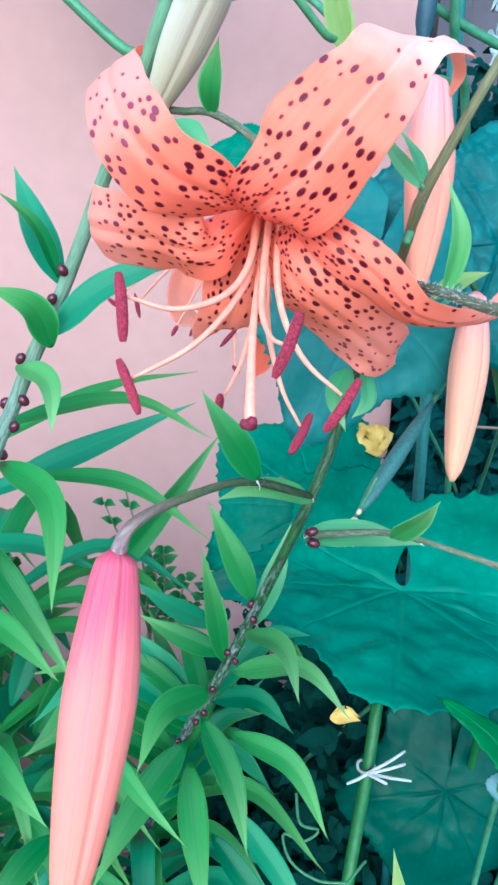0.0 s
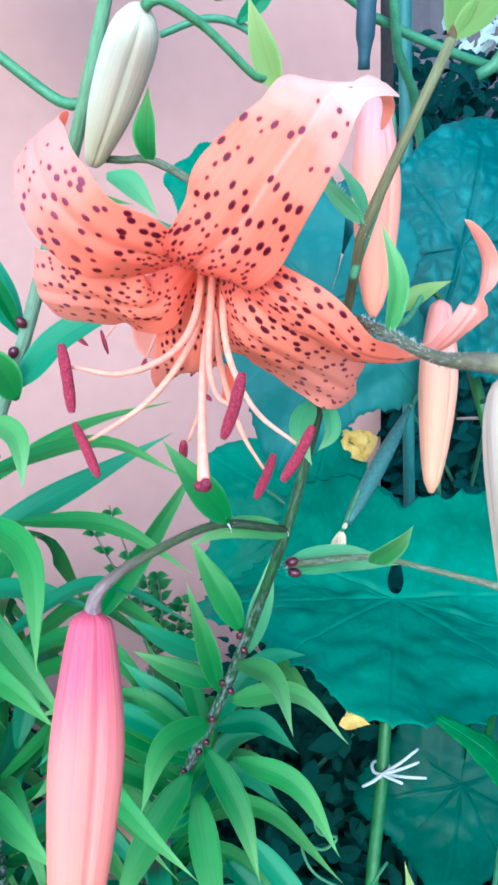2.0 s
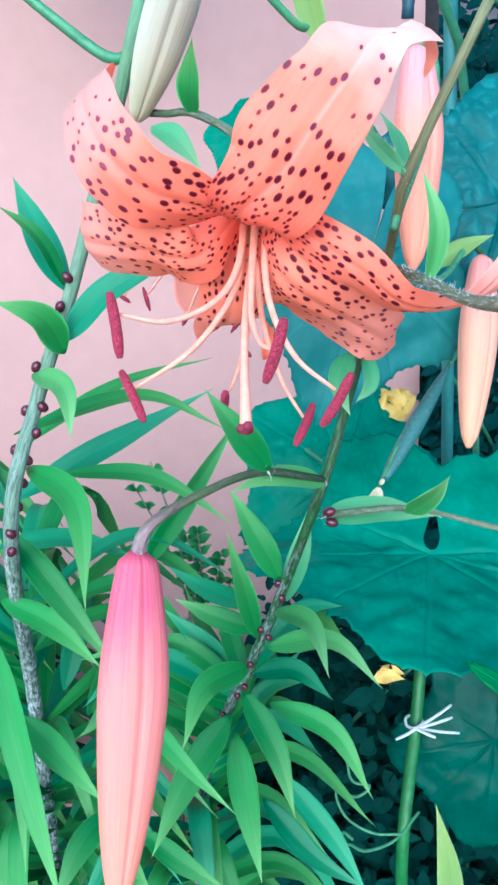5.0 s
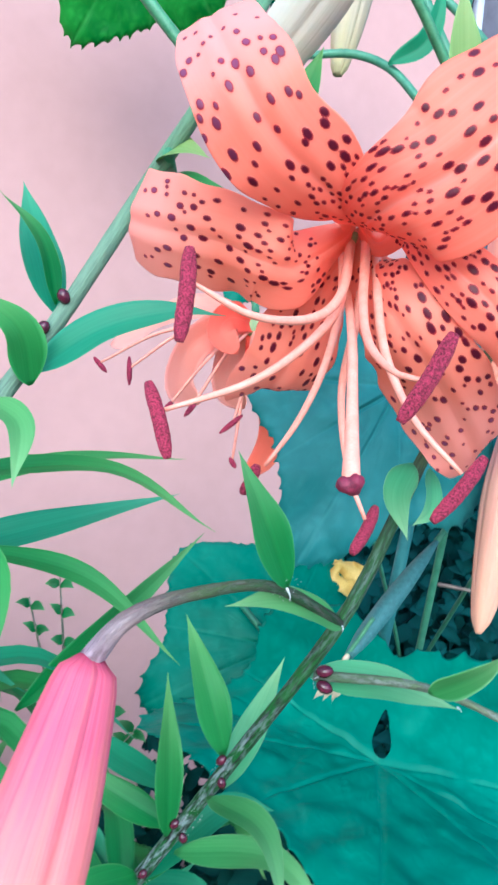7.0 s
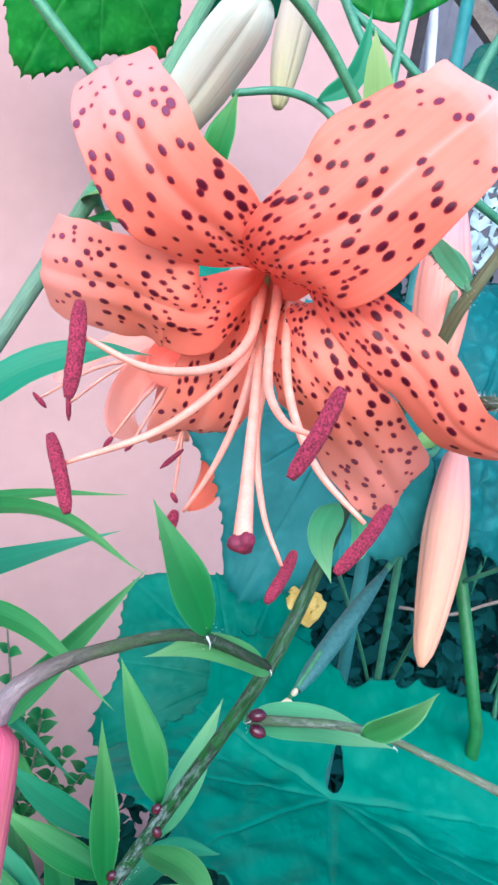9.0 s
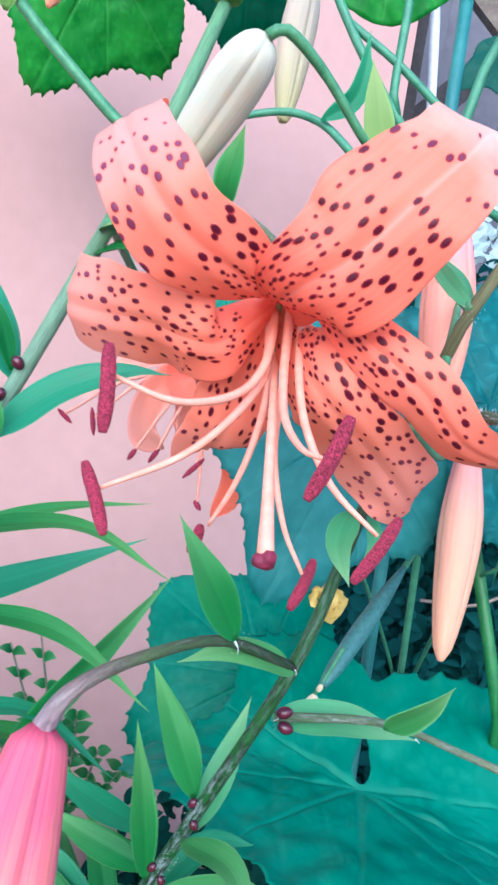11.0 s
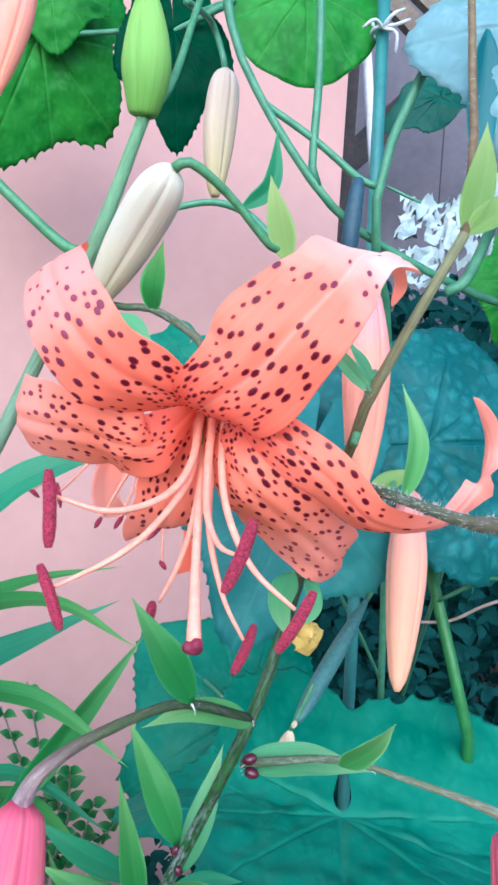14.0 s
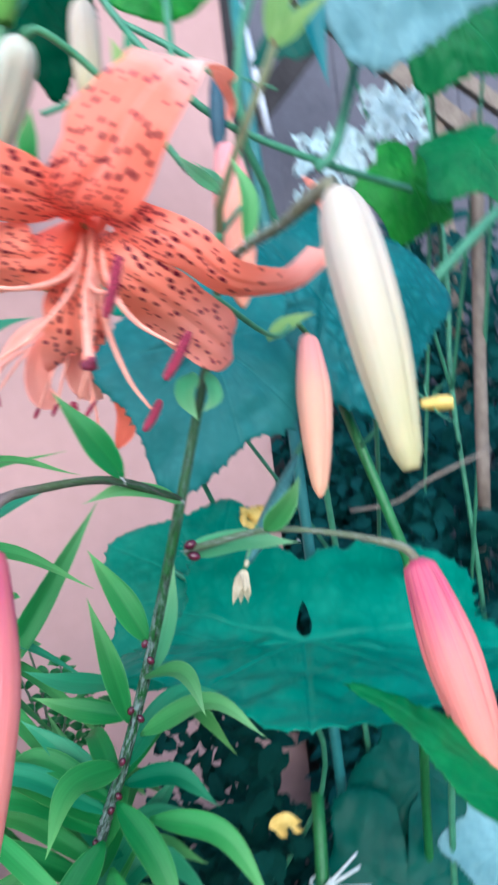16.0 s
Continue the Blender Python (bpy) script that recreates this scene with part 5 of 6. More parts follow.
    stamen((0.0099, 0.2477, 0.9983), [(0.0090, 0.2264, 0.9820), (0.0110, 0.2151, 0.9698), (0.0173, 0.2061, 0.9583), (0.0279, 0.2011, 0.9497)], (0.0333, 0.2044, 0.9536), (0.0234, 0.1989, 0.9392))
    stamen((0.0082, 0.2529, 0.9980), [(0.0065, 0.2351, 0.9794), (0.0076, 0.2395, 0.9607), (0.0127, 0.2366, 0.9422), (0.0191, 0.2328, 0.9306)], (0.0230, 0.2395, 0.9330), (0.0157, 0.2252, 0.9234))
    stamen((0.0050, 0.2572, 0.9973), [(0.0045, 0.2491, 0.9797), (0.0024, 0.2436, 0.9643), (-0.0012, 0.2443, 0.9501), (-0.0065, 0.2485, 0.937)], (-0.0085, 0.250, 0.9365), (-0.0105, 0.2535, 0.9275))
    st = Vector((0.0016, 0.1843, 0.9460))
    neck = Vector((0.0047, 0.2474, 0.9870))
    tube("ovary", [root.lerp(neck, 0.15), (0.0052, 0.2510, 0.9952), neck], [0.0011, 0.0013, 0.0013, 0.0011], OVARY, flower, "slim green ovary", seg=10, n=10)
    tube("style", [neck, (0.0026, 0.2162, 0.9728), (0.0018, 0.1996, 0.9608), st], [0.0011, 0.0010, 0.0010, 0.0010, 0.0011, 0.0011, 0.0012, 0.0014, 0.0018], FILAMENT, flower, "pale pink style", seg=12, n=24)
    d = Vector((0.10, -0.66, -0.74))
    tube("stigma", [st - d * 0.0006, st + d * 0.0008, st + d * 0.0024], [0.0018, 0.0023, 0.0024, 0.0020, 0.0008], STIGMA, flower, "dark three-lobed stigma", seg=30, n=12, lobes=3, depth=0.24, groove=0.2)


build_flower(build_main_lily())


# ------------------------------------------------------------------ the lily by the wall
def build_wall_lily():
    lily = thing("lily", (-0.20, 0.42, 0.0), "tall tiger lily against the wall with bulbils and cream buds", "lily", "lilies")
    stem = [(-0.20, 0.42, 0.0), (-0.19, 0.40, 0.4), (-0.155, 0.36, 0.7), (-0.1170, 0.2905, 0.8607), (-0.0995, 0.3086, 0.9198), (-0.0822, 0.3224, 0.9609), (-0.0708, 0.3250, 0.9886), (-0.0614, 0.3286, 1.0131), (-0.0548, 0.3138, 1.0242),
            (-0.0375, 0.3064, 1.0595), (-0.024, 0.336, 1.117)]
    tube("stem", stem[:8] + stem[9:], [0.0054, 0.0053, 0.0052, 0.0050, 0.0048, 0.0044, 0.0036, 0.0031, 0.0026], STEM, lily, "woolly grey-green stem", seg=12, n=90, rough=0.04)
    def lf(points, width, facing=(0.1, -0.8, 0.6), mat=LEAF, **kw):
        kw.setdefault("seed", round(width * 1e5))
        kw.setdefault("wave", 0.10)
        blade("leaf", points, 0.0108 + (width - 0.012) * 0.48, facing, mat, lily, **kw)
    lf([(-0.0820, 0.3239, 0.9656), (-0.0955, 0.3433, 0.9862), (-0.1141, 0.3723, 1.0167)], 0.0205, (0.3, -0.9, 0.1), LEAF_BLUE)
    lf([(-0.0826, 0.3218, 0.9690), (-0.0924, 0.3257, 0.9904), (-0.1114, 0.3338, 1.0051)], 0.008, (0.5, -0.5, 0.7), LEAF)
    lf([(-0.0845, 0.3125, 0.9401), (-0.0896, 0.3027, 0.9583), (-0.1061, 0.2954, 0.9678)], 0.0185, (0.4, -0.8, 0.3))
    lf([(-0.0855, 0.3170, 0.9442), (-0.0648, 0.3146, 0.9634), (-0.0414, 0.3127, 0.9742), (-0.0233, 0.3018, 0.9764)], 0.0185, (0.2, -0.75, 0.6), LEAF_BLUE)
    lf([(-0.0996, 0.3099, 0.9319), (-0.0818, 0.2929, 0.9284), (-0.0770, 0.2768, 0.9114)], 0.013, (0.3, -0.7, 0.6), LEAF_FRESH)
    lf([(-0.1076, 0.3016, 0.8897), (-0.0772, 0.2684, 0.8854), (-0.0687, 0.2324, 0.8559)], 0.0165, (0.2, -0.8, 0.5))
    lf([(-0.1305, 0.3514, 0.8806), (-0.0772, 0.3798, 0.9047), (-0.0261, 0.4005, 0.9115)], 0.010, (0.0, -0.5, 0.85))
    lf([(-0.1236, 0.3349, 0.8948), (-0.0570, 0.3248, 0.9139), (-0.0128, 0.2953, 0.9052)], 0.0115, (0.0, -0.5, 0.85))
    lf([(-0.1319, 0.3336, 0.8582), (-0.0794, 0.3556, 0.8789), (-0.0258, 0.3874, 0.8971)], 0.0205, (-0.1, -0.7, 0.7), LEAF_BLUE)
    lf([(-0.1041, 0.3375, 0.8710), (-0.0545, 0.3264, 0.8706), (-0.0145, 0.3091, 0.8507)], 0.0105, (0.1, -0.6, 0.8))
    lf([(-0.0784, 0.3645, 0.7930), (-0.0437, 0.3738, 0.8387), (-0.0113, 0.3826, 0.8826)], 0.018, (0.5, -0.8, 0.3), LEAF_RICH)
    for k, at in enumerate(((-0.0992, 0.3105, 0.9359), (-0.0826, 0.3105, 0.9451), (-0.0857, 0.3146, 0.9618), (-0.0807, 0.3190, 0.9727), (-0.1062, 0.3073, 0.9172), (-0.0939, 0.3033, 0.9164), (-0.0978, 0.2995, 0.9071),
                            (-0.1044, 0.2969, 0.8956), (-0.1144, 0.3000, 0.8992), (-0.1071, 0.2947, 0.8846), (-0.1109, 0.2908, 0.8748), (-0.1150, 0.2863, 0.8637), (-0.1149, 0.2824, 0.8533))):
        ellipsoid("bulbil", on_stem(at, stem[:8] + stem[9:], 0.0046), (0.5 * (-1) ** k, -0.2, 0.8), 0.0058, 0.0023, BULBIL, lily, "dark glossy bulbil", point=0.6)
    # low arching leaves
    lf([(-0.1425, 0.3022, 0.7967), (-0.1221, 0.2613, 0.7435), (-0.1020, 0.2276, 0.6951)], 0.0205, (0.1, -0.9, 0.3))
    lf([(-0.1265, 0.3129, 0.8505), (-0.1007, 0.2949, 0.8228), (-0.0737, 0.2773, 0.7931)], 0.0175, (0.3, -0.7, 0.5))
    lf([(-0.1369, 0.3091, 0.8139), (-0.1084, 0.2967, 0.8061), (-0.0818, 0.2812, 0.7904)], 0.0165, (0.2, -0.6, 0.7))
    lf([(-0.1330, 0.2958, 0.7508), (-0.1090, 0.2799, 0.7345), (-0.0873, 0.2653, 0.7217)], 0.0195, (0.2, -0.7, 0.6))
    lf([(-0.0939, 0.2944, 0.6864), (-0.1078, 0.2753, 0.6804), (-0.1196, 0.2527, 0.6648)], 0.0195, (-0.2, -0.8, 0.5))
    lf([(-0.1543, 0.3538, 0.8207), (-0.1154, 0.3650, 0.8174), (-0.0756, 0.3704, 0.7984)], 0.0185, (0.0, -0.5, 0.85), LEAF_DARK)
    lf([(-0.0215, 0.3291, 0.7401), (-0.0424, 0.3374, 0.7642), (-0.0620, 0.3434, 0.7822)], 0.0195, (-0.1, -0.7, 0.7), LEAF_DARK)
    lf([(0.0005, 0.3182, 0.6809), (0.0271, 0.2946, 0.6583), (0.0447, 0.2760, 0.6353)], 0.0165, (0.2, -0.8, 0.5), LEAF_DARK)
    lf([(-0.0124, 0.3208, 0.6613), (0.0156, 0.3019, 0.6367), (0.0447, 0.2883, 0.6255)], 0.0175, (0.2, -0.7, 0.7), LEAF_DARK)
    lf([(-0.0836, 0.3048, 0.6565), (-0.0569, 0.2910, 0.6452), (-0.0313, 0.2787, 0.6378)], 0.0155, (0.1, -0.7, 0.7))
    lf([(-0.0218, 0.3397, 0.7181), (-0.0407, 0.3678, 0.7392), (-0.0562, 0.3919, 0.7645)], 0.0175, (0.3, -0.9, 0.3))
    lf([(-0.0234, 0.3387, 0.7150), (-0.0450, 0.3586, 0.7109), (-0.0715, 0.3784, 0.7227)], 0.0180, (0.0, -0.8, 0.6))
    lf([(-0.0286, 0.3440, 0.6986), (-0.0064, 0.3667, 0.7045), (0.0175, 0.3827, 0.7219)], 0.0160, (-0.1, -0.8, 0.5), LEAF_DARK)
    lf([(-0.1176, 0.3470, 0.7056), (-0.0979, 0.3678, 0.7377), (-0.0814, 0.3935, 0.7688)], 0.0200, (0.3, -0.9, 0.3))
    lf([(-0.1312, 0.3521, 0.7209), (-0.1219, 0.3730, 0.7531), (-0.1097, 0.3989, 0.7846)], 0.0200, (0.3, -0.9, 0.3), LEAF_DARK)
    lf([(-0.1486, 0.3709, 0.7459), (-0.1284, 0.3848, 0.7570), (-0.0998, 0.3963, 0.7607)], 0.0180, (0.0, -0.7, 0.7))
    lf([(-0.1140, 0.3288, 0.6821), (-0.0779, 0.3440, 0.6973), (-0.0566, 0.3563, 0.7035)], 0.0180, (0.0, -0.8, 0.6))
    lf([(-0.0570, 0.3224, 1.0250), (-0.0492, 0.3151, 1.0292), (-0.0388, 0.3140, 1.0278)], 0.0135, (0.0, -0.8, 0.6), BRACT)
    lf([(-0.0587, 0.3246, 1.0163), (-0.0435, 0.3186, 1.0199), (-0.0262, 0.3168, 1.0179)], 0.0085, (0.0, -0.6, 0.8))
    rnd = random.Random(4)
    for k in range(120):
        z = rnd.uniform(0.25, 0.80)
        a = k * 2.4
        f = max(0, (z - 0.4) / 0.36)
        b0 = Vector((-0.19 + 0.045 * f, 0.40 - 0.045 * f, z))
        out = Vector((math.cos(a), math.sin(a) * 0.8, 0))
        L = rnd.uniform(0.09, 0.14)
        lf([b0, b0 + out * L * 0.55 + Vector((0, 0, L * 0.28)), b0 + out * L + Vector((0, 0, -L * rnd.uniform(0.0, 0.4)))], rnd.uniform(0.013, 0.019), tuple(Vector((0, -0.3, 0.9)) - out * 0.3),
           LEAF if k % 3 else LEAF_DARK, seed=k)
    # upper stalks and buds
    gb = Vector((-0.024, 0.336, 1.117))
    bud([gb, (-0.0230, 0.3339, 1.1357), (-0.0245, 0.3342, 1.1687)], 0.0104, BUD_GREEN, lily, "upright green bud")
    tube("pedicel", [gb, (-0.0132, 0.3512, 1.1390), (-0.0043, 0.3731, 1.1810), (0.0012, 0.3842, 1.2056)], [0.002, 0.0017, 0.0016], STEM_GREEN, lily, n=12)
    tube("pedicel", [(-0.0405, 0.3084, 1.0555), (-0.0509, 0.3117, 1.0578), (-0.0796, 0.3144, 1.0820), (-0.0979, 0.3177, 1.1001)], [0.0022, 0.0021, 0.002], STEM_GREEN, lily, n=16)
    lf([(-0.0975, 0.3162, 1.0912), (-0.0968, 0.3114, 1.1059), (-0.1025, 0.3075, 1.1203)], 0.0105, (0.1, -0.9, 0.2), BRACT)
    tube("pedicel", [(-0.0326, 0.2960, 1.0345), (-0.0241, 0.2900, 1.0332), (-0.0136, 0.2838, 1.0322), (0.0026, 0.2743, 1.0216), (0.0030, 0.2535, 1.0085), (0.0035, 0.2500, 1.0050)], [0.0014, 0.0015, 0.0016, 0.0019], STEM_DARK, lily, n=14)
    lf([(-0.0143, 0.2838, 1.0318), (-0.0142, 0.2783, 1.0404), (-0.0116, 0.2749, 1.0553)], 0.0088, (-0.3, -0.9, 0.2), LEAF)
    lf([(-0.0289, 0.2776, 1.0285), (-0.0204, 0.2707, 1.0235), (-0.0113, 0.2670, 1.0126)], 0.0085, (0.0, -0.7, 0.6), LEAF_PALE)
    tube("pedicel", [(-0.0127, 0.3680, 1.0887), (0.0076, 0.3660, 1.0935), (0.0229, 0.3589, 1.0886), (0.0356, 0.3517, 1.0768)], [0.0016, 0.0018, 0.0018], VINE, lily, n=16)
    lf([(0.0213, 0.3561, 1.0889), (0.0334, 0.3514, 1.0998), (0.0351, 0.3499, 1.1254)], 0.0075, (0.3, -0.9, 0.2), LEAF_DARK)
    tube("pedicel", [(0.016, 0.467, 1.199), (0.0136, 0.4688, 1.2102), (0.0058, 0.4656, 1.2253), (-0.0089, 0.4053, 1.2031)], [0.002, 0.0018, 0.002], VINE, lily, n=14)
    bud([(0.0165, 0.467, 1.2), (0.0145, 0.4707, 1.1640), (0.0143, 0.4681, 1.1242)], 0.0102, BUD_CREAM, lily, "narrow pale bud", BLUNT_SHAPE)
    bud([(-0.1150, 0.5393, 1.2884), (-0.1256, 0.5367, 1.2354), (-0.1370, 0.5347, 1.1890)], 0.0120, BUD_FAINT, lily, "pale salmon hanging bud with brown tip")
    # the fading bloom that hangs behind
    th = Vector((-0.0063, 0.4063, 0.9806))
    fl = ellipsoid("flower", th, (-0.3, -0.3, -0.9), 0.012, 0.004, OVARY, lily, "faded salmon bloom")
    def tp(points, width, facing, end, mat=TEPAL_FAR):
        blade("tepal", [th] + points, width, facing, mat, fl, nv=20, nu=8, thick=0.001, profile=tepal_profile, facing_end=end, base=0.3, wave=0.1)
    tp([(-0.0204, 0.4026, 0.9771), (-0.0346, 0.3982, 0.9643), (-0.0371, 0.4022, 0.9464), (-0.0249, 0.4102, 0.9379)], 0.0165, (0.1, -0.8, 0.4), (0.6, -0.5, -0.5))
    tp([(-0.0001, 0.3989, 0.9603), (0.0094, 0.3915, 0.9441), (0.0114, 0.3948, 0.9242), (0.0029, 0.3996, 0.9088)], 0.0155, (-0.4, -0.8, 0.2), (-0.6, -0.4, -0.6), TEPAL_RED)
    tp([(-0.0135, 0.4165, 0.9710), (-0.0134, 0.4169, 0.9514), (-0.0021, 0.4228, 0.9394)], 0.0165, (0.1, -0.9, 0.1), (0.2, -0.6, -0.6))
    tp([(-0.0250, 0.4189, 0.9851), (-0.0462, 0.4259, 0.9778), (-0.0646, 0.4420, 0.9627), (-0.0777, 0.4582, 0.9571)], 0.0155, (0.1, -0.7, 0.6), (-0.6, -0.6, 0.4))
    tp([(-0.0186, 0.3977, 0.9812), (-0.0221, 0.3924, 0.9735), (-0.0125, 0.3907, 0.9654)], 0.0145, (0.3, -0.9, 0.3), (0.3, -0.9, 0.1), TEPAL_RED)
    def st(a, b):
        a, b = Vector(a), Vector(b)
        mid = th.lerp(a, 0.55) + Vector((0, -0.004, 0.006))
        tube("filament", [th, mid, a.lerp(b, 0.4)], [0.001, 0.0009, 0.0006], FILAMENT, fl, n=12, seg=6)
        tube("anther", [a, b], [0.0005, 0.0012, 0.0013, 0.0012, 0.0004], ANTHER, fl, "dark shrivelled anther", seg=8, n=8)
    st((-0.0613, 0.4006, 0.9541), (-0.0587, 0.3992, 0.9410))
    st((-0.0790, 0.4124, 0.9501), (-0.0715, 0.4111, 0.9442))
    st((-0.0375, 0.3965, 0.9380), (-0.0409, 0.3964, 0.9319))
    st((-0.0267, 0.3954, 0.9394), (-0.0309, 0.3953, 0.9321))
    st((-0.0048, 0.3877, 0.9386), (-0.0136, 0.3879, 0.9282))
    st((-0.0068, 0.3864, 0.9184), (-0.0032, 0.3856, 0.9142))
    tube("pedicel", [th, (-0.0115, 0.4184, 0.9995), (-0.0448, 0.4034, 1.0160), (-0.0532, 0.3158, 1.0268)], [0.002, 0.0018, 0.002], STEM_GREEN, lily, n=16)



def build_side_lily():
    lily = thing("lily", (-0.27, 0.45, 0.0), "leafy tiger lily stem without bloom beside the wall", "lily", "lilies")
    tube("stem", [(-0.27, 0.45, 0.0), (-0.265, 0.44, 0.45), (-0.255, 0.43, 0.9)], [0.0054, 0.005, 0.004], STEM, lily, "woolly grey-green stem", n=30)
    rnd = random.Random(14)
    for k in range(130):
        z = rnd.uniform(0.3, 0.86)
        a = k * 2.4
        b0 = Vector((-0.262, 0.438, z))
        out = Vector((math.cos(a), math.sin(a) * 0.8, 0))
        L = rnd.uniform(0.10, 0.15)
        blade("leaf", [b0, b0 + out * L * 0.55 + Vector((0, 0, L * 0.28)), b0 + out * L + Vector((0, 0, -L * rnd.uniform(0.0, 0.45)))], rnd.uniform(0.014, 0.02),
              tuple(Vector((0, -0.3, 0.9)) - out * 0.3), LEAF if k % 3 else LEAF_DARK, lily, seed=k)


build_wall_lily()
build_side_lily()


# ------------------------------------------------------------------ small things among the plants
def build_small():
    # young cucumber with its withered flower
    c = thing("cucumber", (0.1194, 0.4414, 0.8893), "small mottled blue-green young cucumber on the vine", "cucumber")
    tube("fruit", [(0.1180, 0.4378, 0.8876), (0.0947, 0.4162, 0.8596), (0.0706, 0.3920, 0.8328)], [0.0014, 0.0032, 0.0044, 0.0051, 0.0053, 0.0050, 0.0044, 0.0024], CUKE, c, seg=16, n=24, lobes=8, depth=0.03)
    tube("stalk", [(0.1180, 0.4378, 0.8876), (0.1284, 0.4502, 0.9002), (0.1370, 0.4779, 0.9210)], [0.002, 0.0016, 0.0018], VINE, c, n=10)
    ellipsoid("flower_end", (0.0692, 0.3910, 0.8318), (-0.4, 0, -1), 0.0042, 0.0016, WITHER, c, "withered flower end")
    w = thing("withered_flower", (0.0707, 0.3919, 0.8342), "withered cream flower hanging on a stalk", "flower")
    tube("stalk", [(0.0782, 0.3919, 0.8536), (0.0709, 0.3919, 0.8358), (0.0672, 0.3920, 0.8278)], 0.0011, STEM_GREEN, w, n=8)
    for dx in (-16, -2, 12):
        blade("petal", [(0.0673, 0.3920, 0.8285), Vector((0.0639, 0.3869, 0.8193)) + Vector((dx * 0.00018, -0.002, 0)), Vector((0.0633, 0.3913, 0.8080)) + Vector((dx * 0.00034, 0, 0))], 0.0055, (dx * 0.02, -1, 0.1), WITHER, w, fold=0.5, wave=0.4, seed=dx)
    y = thing("gourd_flower", (0.0941, 0.5485, 0.8299), "crumpled yellow gourd blossom", "flower")
    for k in range(5):
        a = k * 1.257 + 0.3
        c0 = Vector((0.0977, 0.5481, 0.8287))
        o = Vector((math.cos(a), 0.2 * math.sin(a * 2), math.sin(a) * 0.7))
        blade("petal", [c0, c0 + o * 0.009 + Vector((0.004, -0.006, 0)), c0 + o * 0.016 + Vector((0.007, 0.0, 0))], 0.022, (o.x * 0.5, -1, 0.3), YELLOW, y, fold=0.3, wave=0.3, seed=k)
    tube("stalk", [c0, c0 + Vector((-0.006, 0.02, -0.02)), c0 + Vector((0.01, 0.05, -0.09))], 0.0018, VINE, y, n=8)
    # twine knot on the vine stem
    t = thing("twine", (0.1149, 0.5062, 0.5366), "white twine knotted round a vine stem", "twine")
    knot = Vector((0.1146, 0.5046, 0.5381))
    for p in ((0.0958, 0.4967, 0.5338), (0.1460, 0.5024, 0.5508), (0.1528, 0.5039, 0.5314), (0.1297, 0.4941, 0.5369), (0.1474, 0.5128, 0.5553)):
        tube("strand", [knot, knot.lerp(Vector(p), 0.5) + Vector((0, -0.003, 0.002)), p], [0.0016, 0.0014, 0.0012], TWINE, t, n=8, seg=6, rough=0.12)
    ring = [knot + Vector((math.cos(a) * 0.0075, 0.008 + math.sin(a) * 0.0085, 0.001 * math.sin(3 * a))) for a in [i * 0.7 for i in range(10)]]
    tube("loop", ring, 0.0013, TWINE, t, n=30, seg=6)
    # white twine tied round the pole, with loose ends
    k = thing("twine", (0.1440, 0.592, 1.2996), "white twine tied round the garden pole with loose ends", "twine")
    turn = [Vector((0.1446 + math.cos(a) * 0.0068, 0.600 + math.sin(a) * 0.0068, 1.2960 + 0.0012 * a)) for a in [i * 0.7 for i in range(14)]]
    tube("loop", turn, 0.0016, TWINE, k, n=44, seg=6)
    for p, q in (((0.1350, 0.584, 1.3010), (0.1273, 0.588, 1.2958)), ((0.1560, 0.582, 1.3000), (0.1643, 0.588, 1.3064)), ((0.1530, 0.584, 1.2930), (0.1546, 0.588, 1.2795)), ((0.1490, 0.583, 1.3060), (0.1600, 0.590, 1.3150))):
        tube("strand", [(0.1440, 0.592, 1.2996), p, q], [0.0017, 0.0014, 0.0011], TWINE, k, n=8, seg=6, rough=0.12)
    b = tube("twine", [Vector((0.0920, 0.4243, 1.1291)), (0.0897, 0.4219, 1.1121), (0.0878, 0.4229, 1.0780)], [0.003, 0.0052, 0.0048, 0.0030], BLUE_TIE, None, n=10, rough=0.15)
    tagged(b, "dark blue tie holding the vine", "twine")
    s = blade("grass_blade", [(0.0874, 0.2672, 0.6212), (0.0861, 0.2720, 0.6618), (0.0796, 0.2778, 0.7002)], 0.0135, (-0.2, -0.95, 0.2), BRACT, None, fold=0.3)
    tagged(s, "upright bright green blade of a young lily shoot", "leaf")
    d = blade("dry_leaf", [(0.0757, 0.4869, 0.6086), (0.0899, 0.4880, 0.6097), (0.1014, 0.4872, 0.6062)], 0.012, (0, -0.7, 0.7), YELLOW, None, wave=0.3)
    tagged(d, "fallen yellow leaf caught in the stems", "leaf")
    d = blade("dry_leaf", [(0.0912, 0.5623, 0.5549), (0.1034, 0.5604, 0.5558), (0.1152, 0.5582, 0.5534)], 0.012, (0, -0.7, 0.7), YELLOW, None, wave=0.3)
    tagged(d, "pale yellow fallen blossom caught in the stems", "leaf")
    g = thing("gourd_flower", (0.1860, 0.3883, 0.9131), "faded yellow gourd flower with thin green sepals", "flower")
    g0, g1 = Vector((0.1870, 0.3881, 0.9129)), Vector((0.2045, 0.3801, 0.9122))
    tube("petal_roll", [g0, g0.lerp(g1, 0.5), g1], [0.0022, 0.0034, 0.0042, 0.0046, 0.0034], YELLOW, g, "rolled yellow petals", seg=12, n=12, lobes=5, depth=0.12, rough=0.06)
    for px in ((0.1937, 0.3882, 0.9302), (0.2017, 0.3764, 0.9260), (0.1832, 0.3898, 0.9287), (0.2017, 0.3746, 0.9003)):
        tube("sepal", [g0.lerp(g1, 0.3), g0.lerp(Vector(px), 0.55), px], [0.0008, 0.0006, 0.0002], VINE, g, n=6, seg=6)
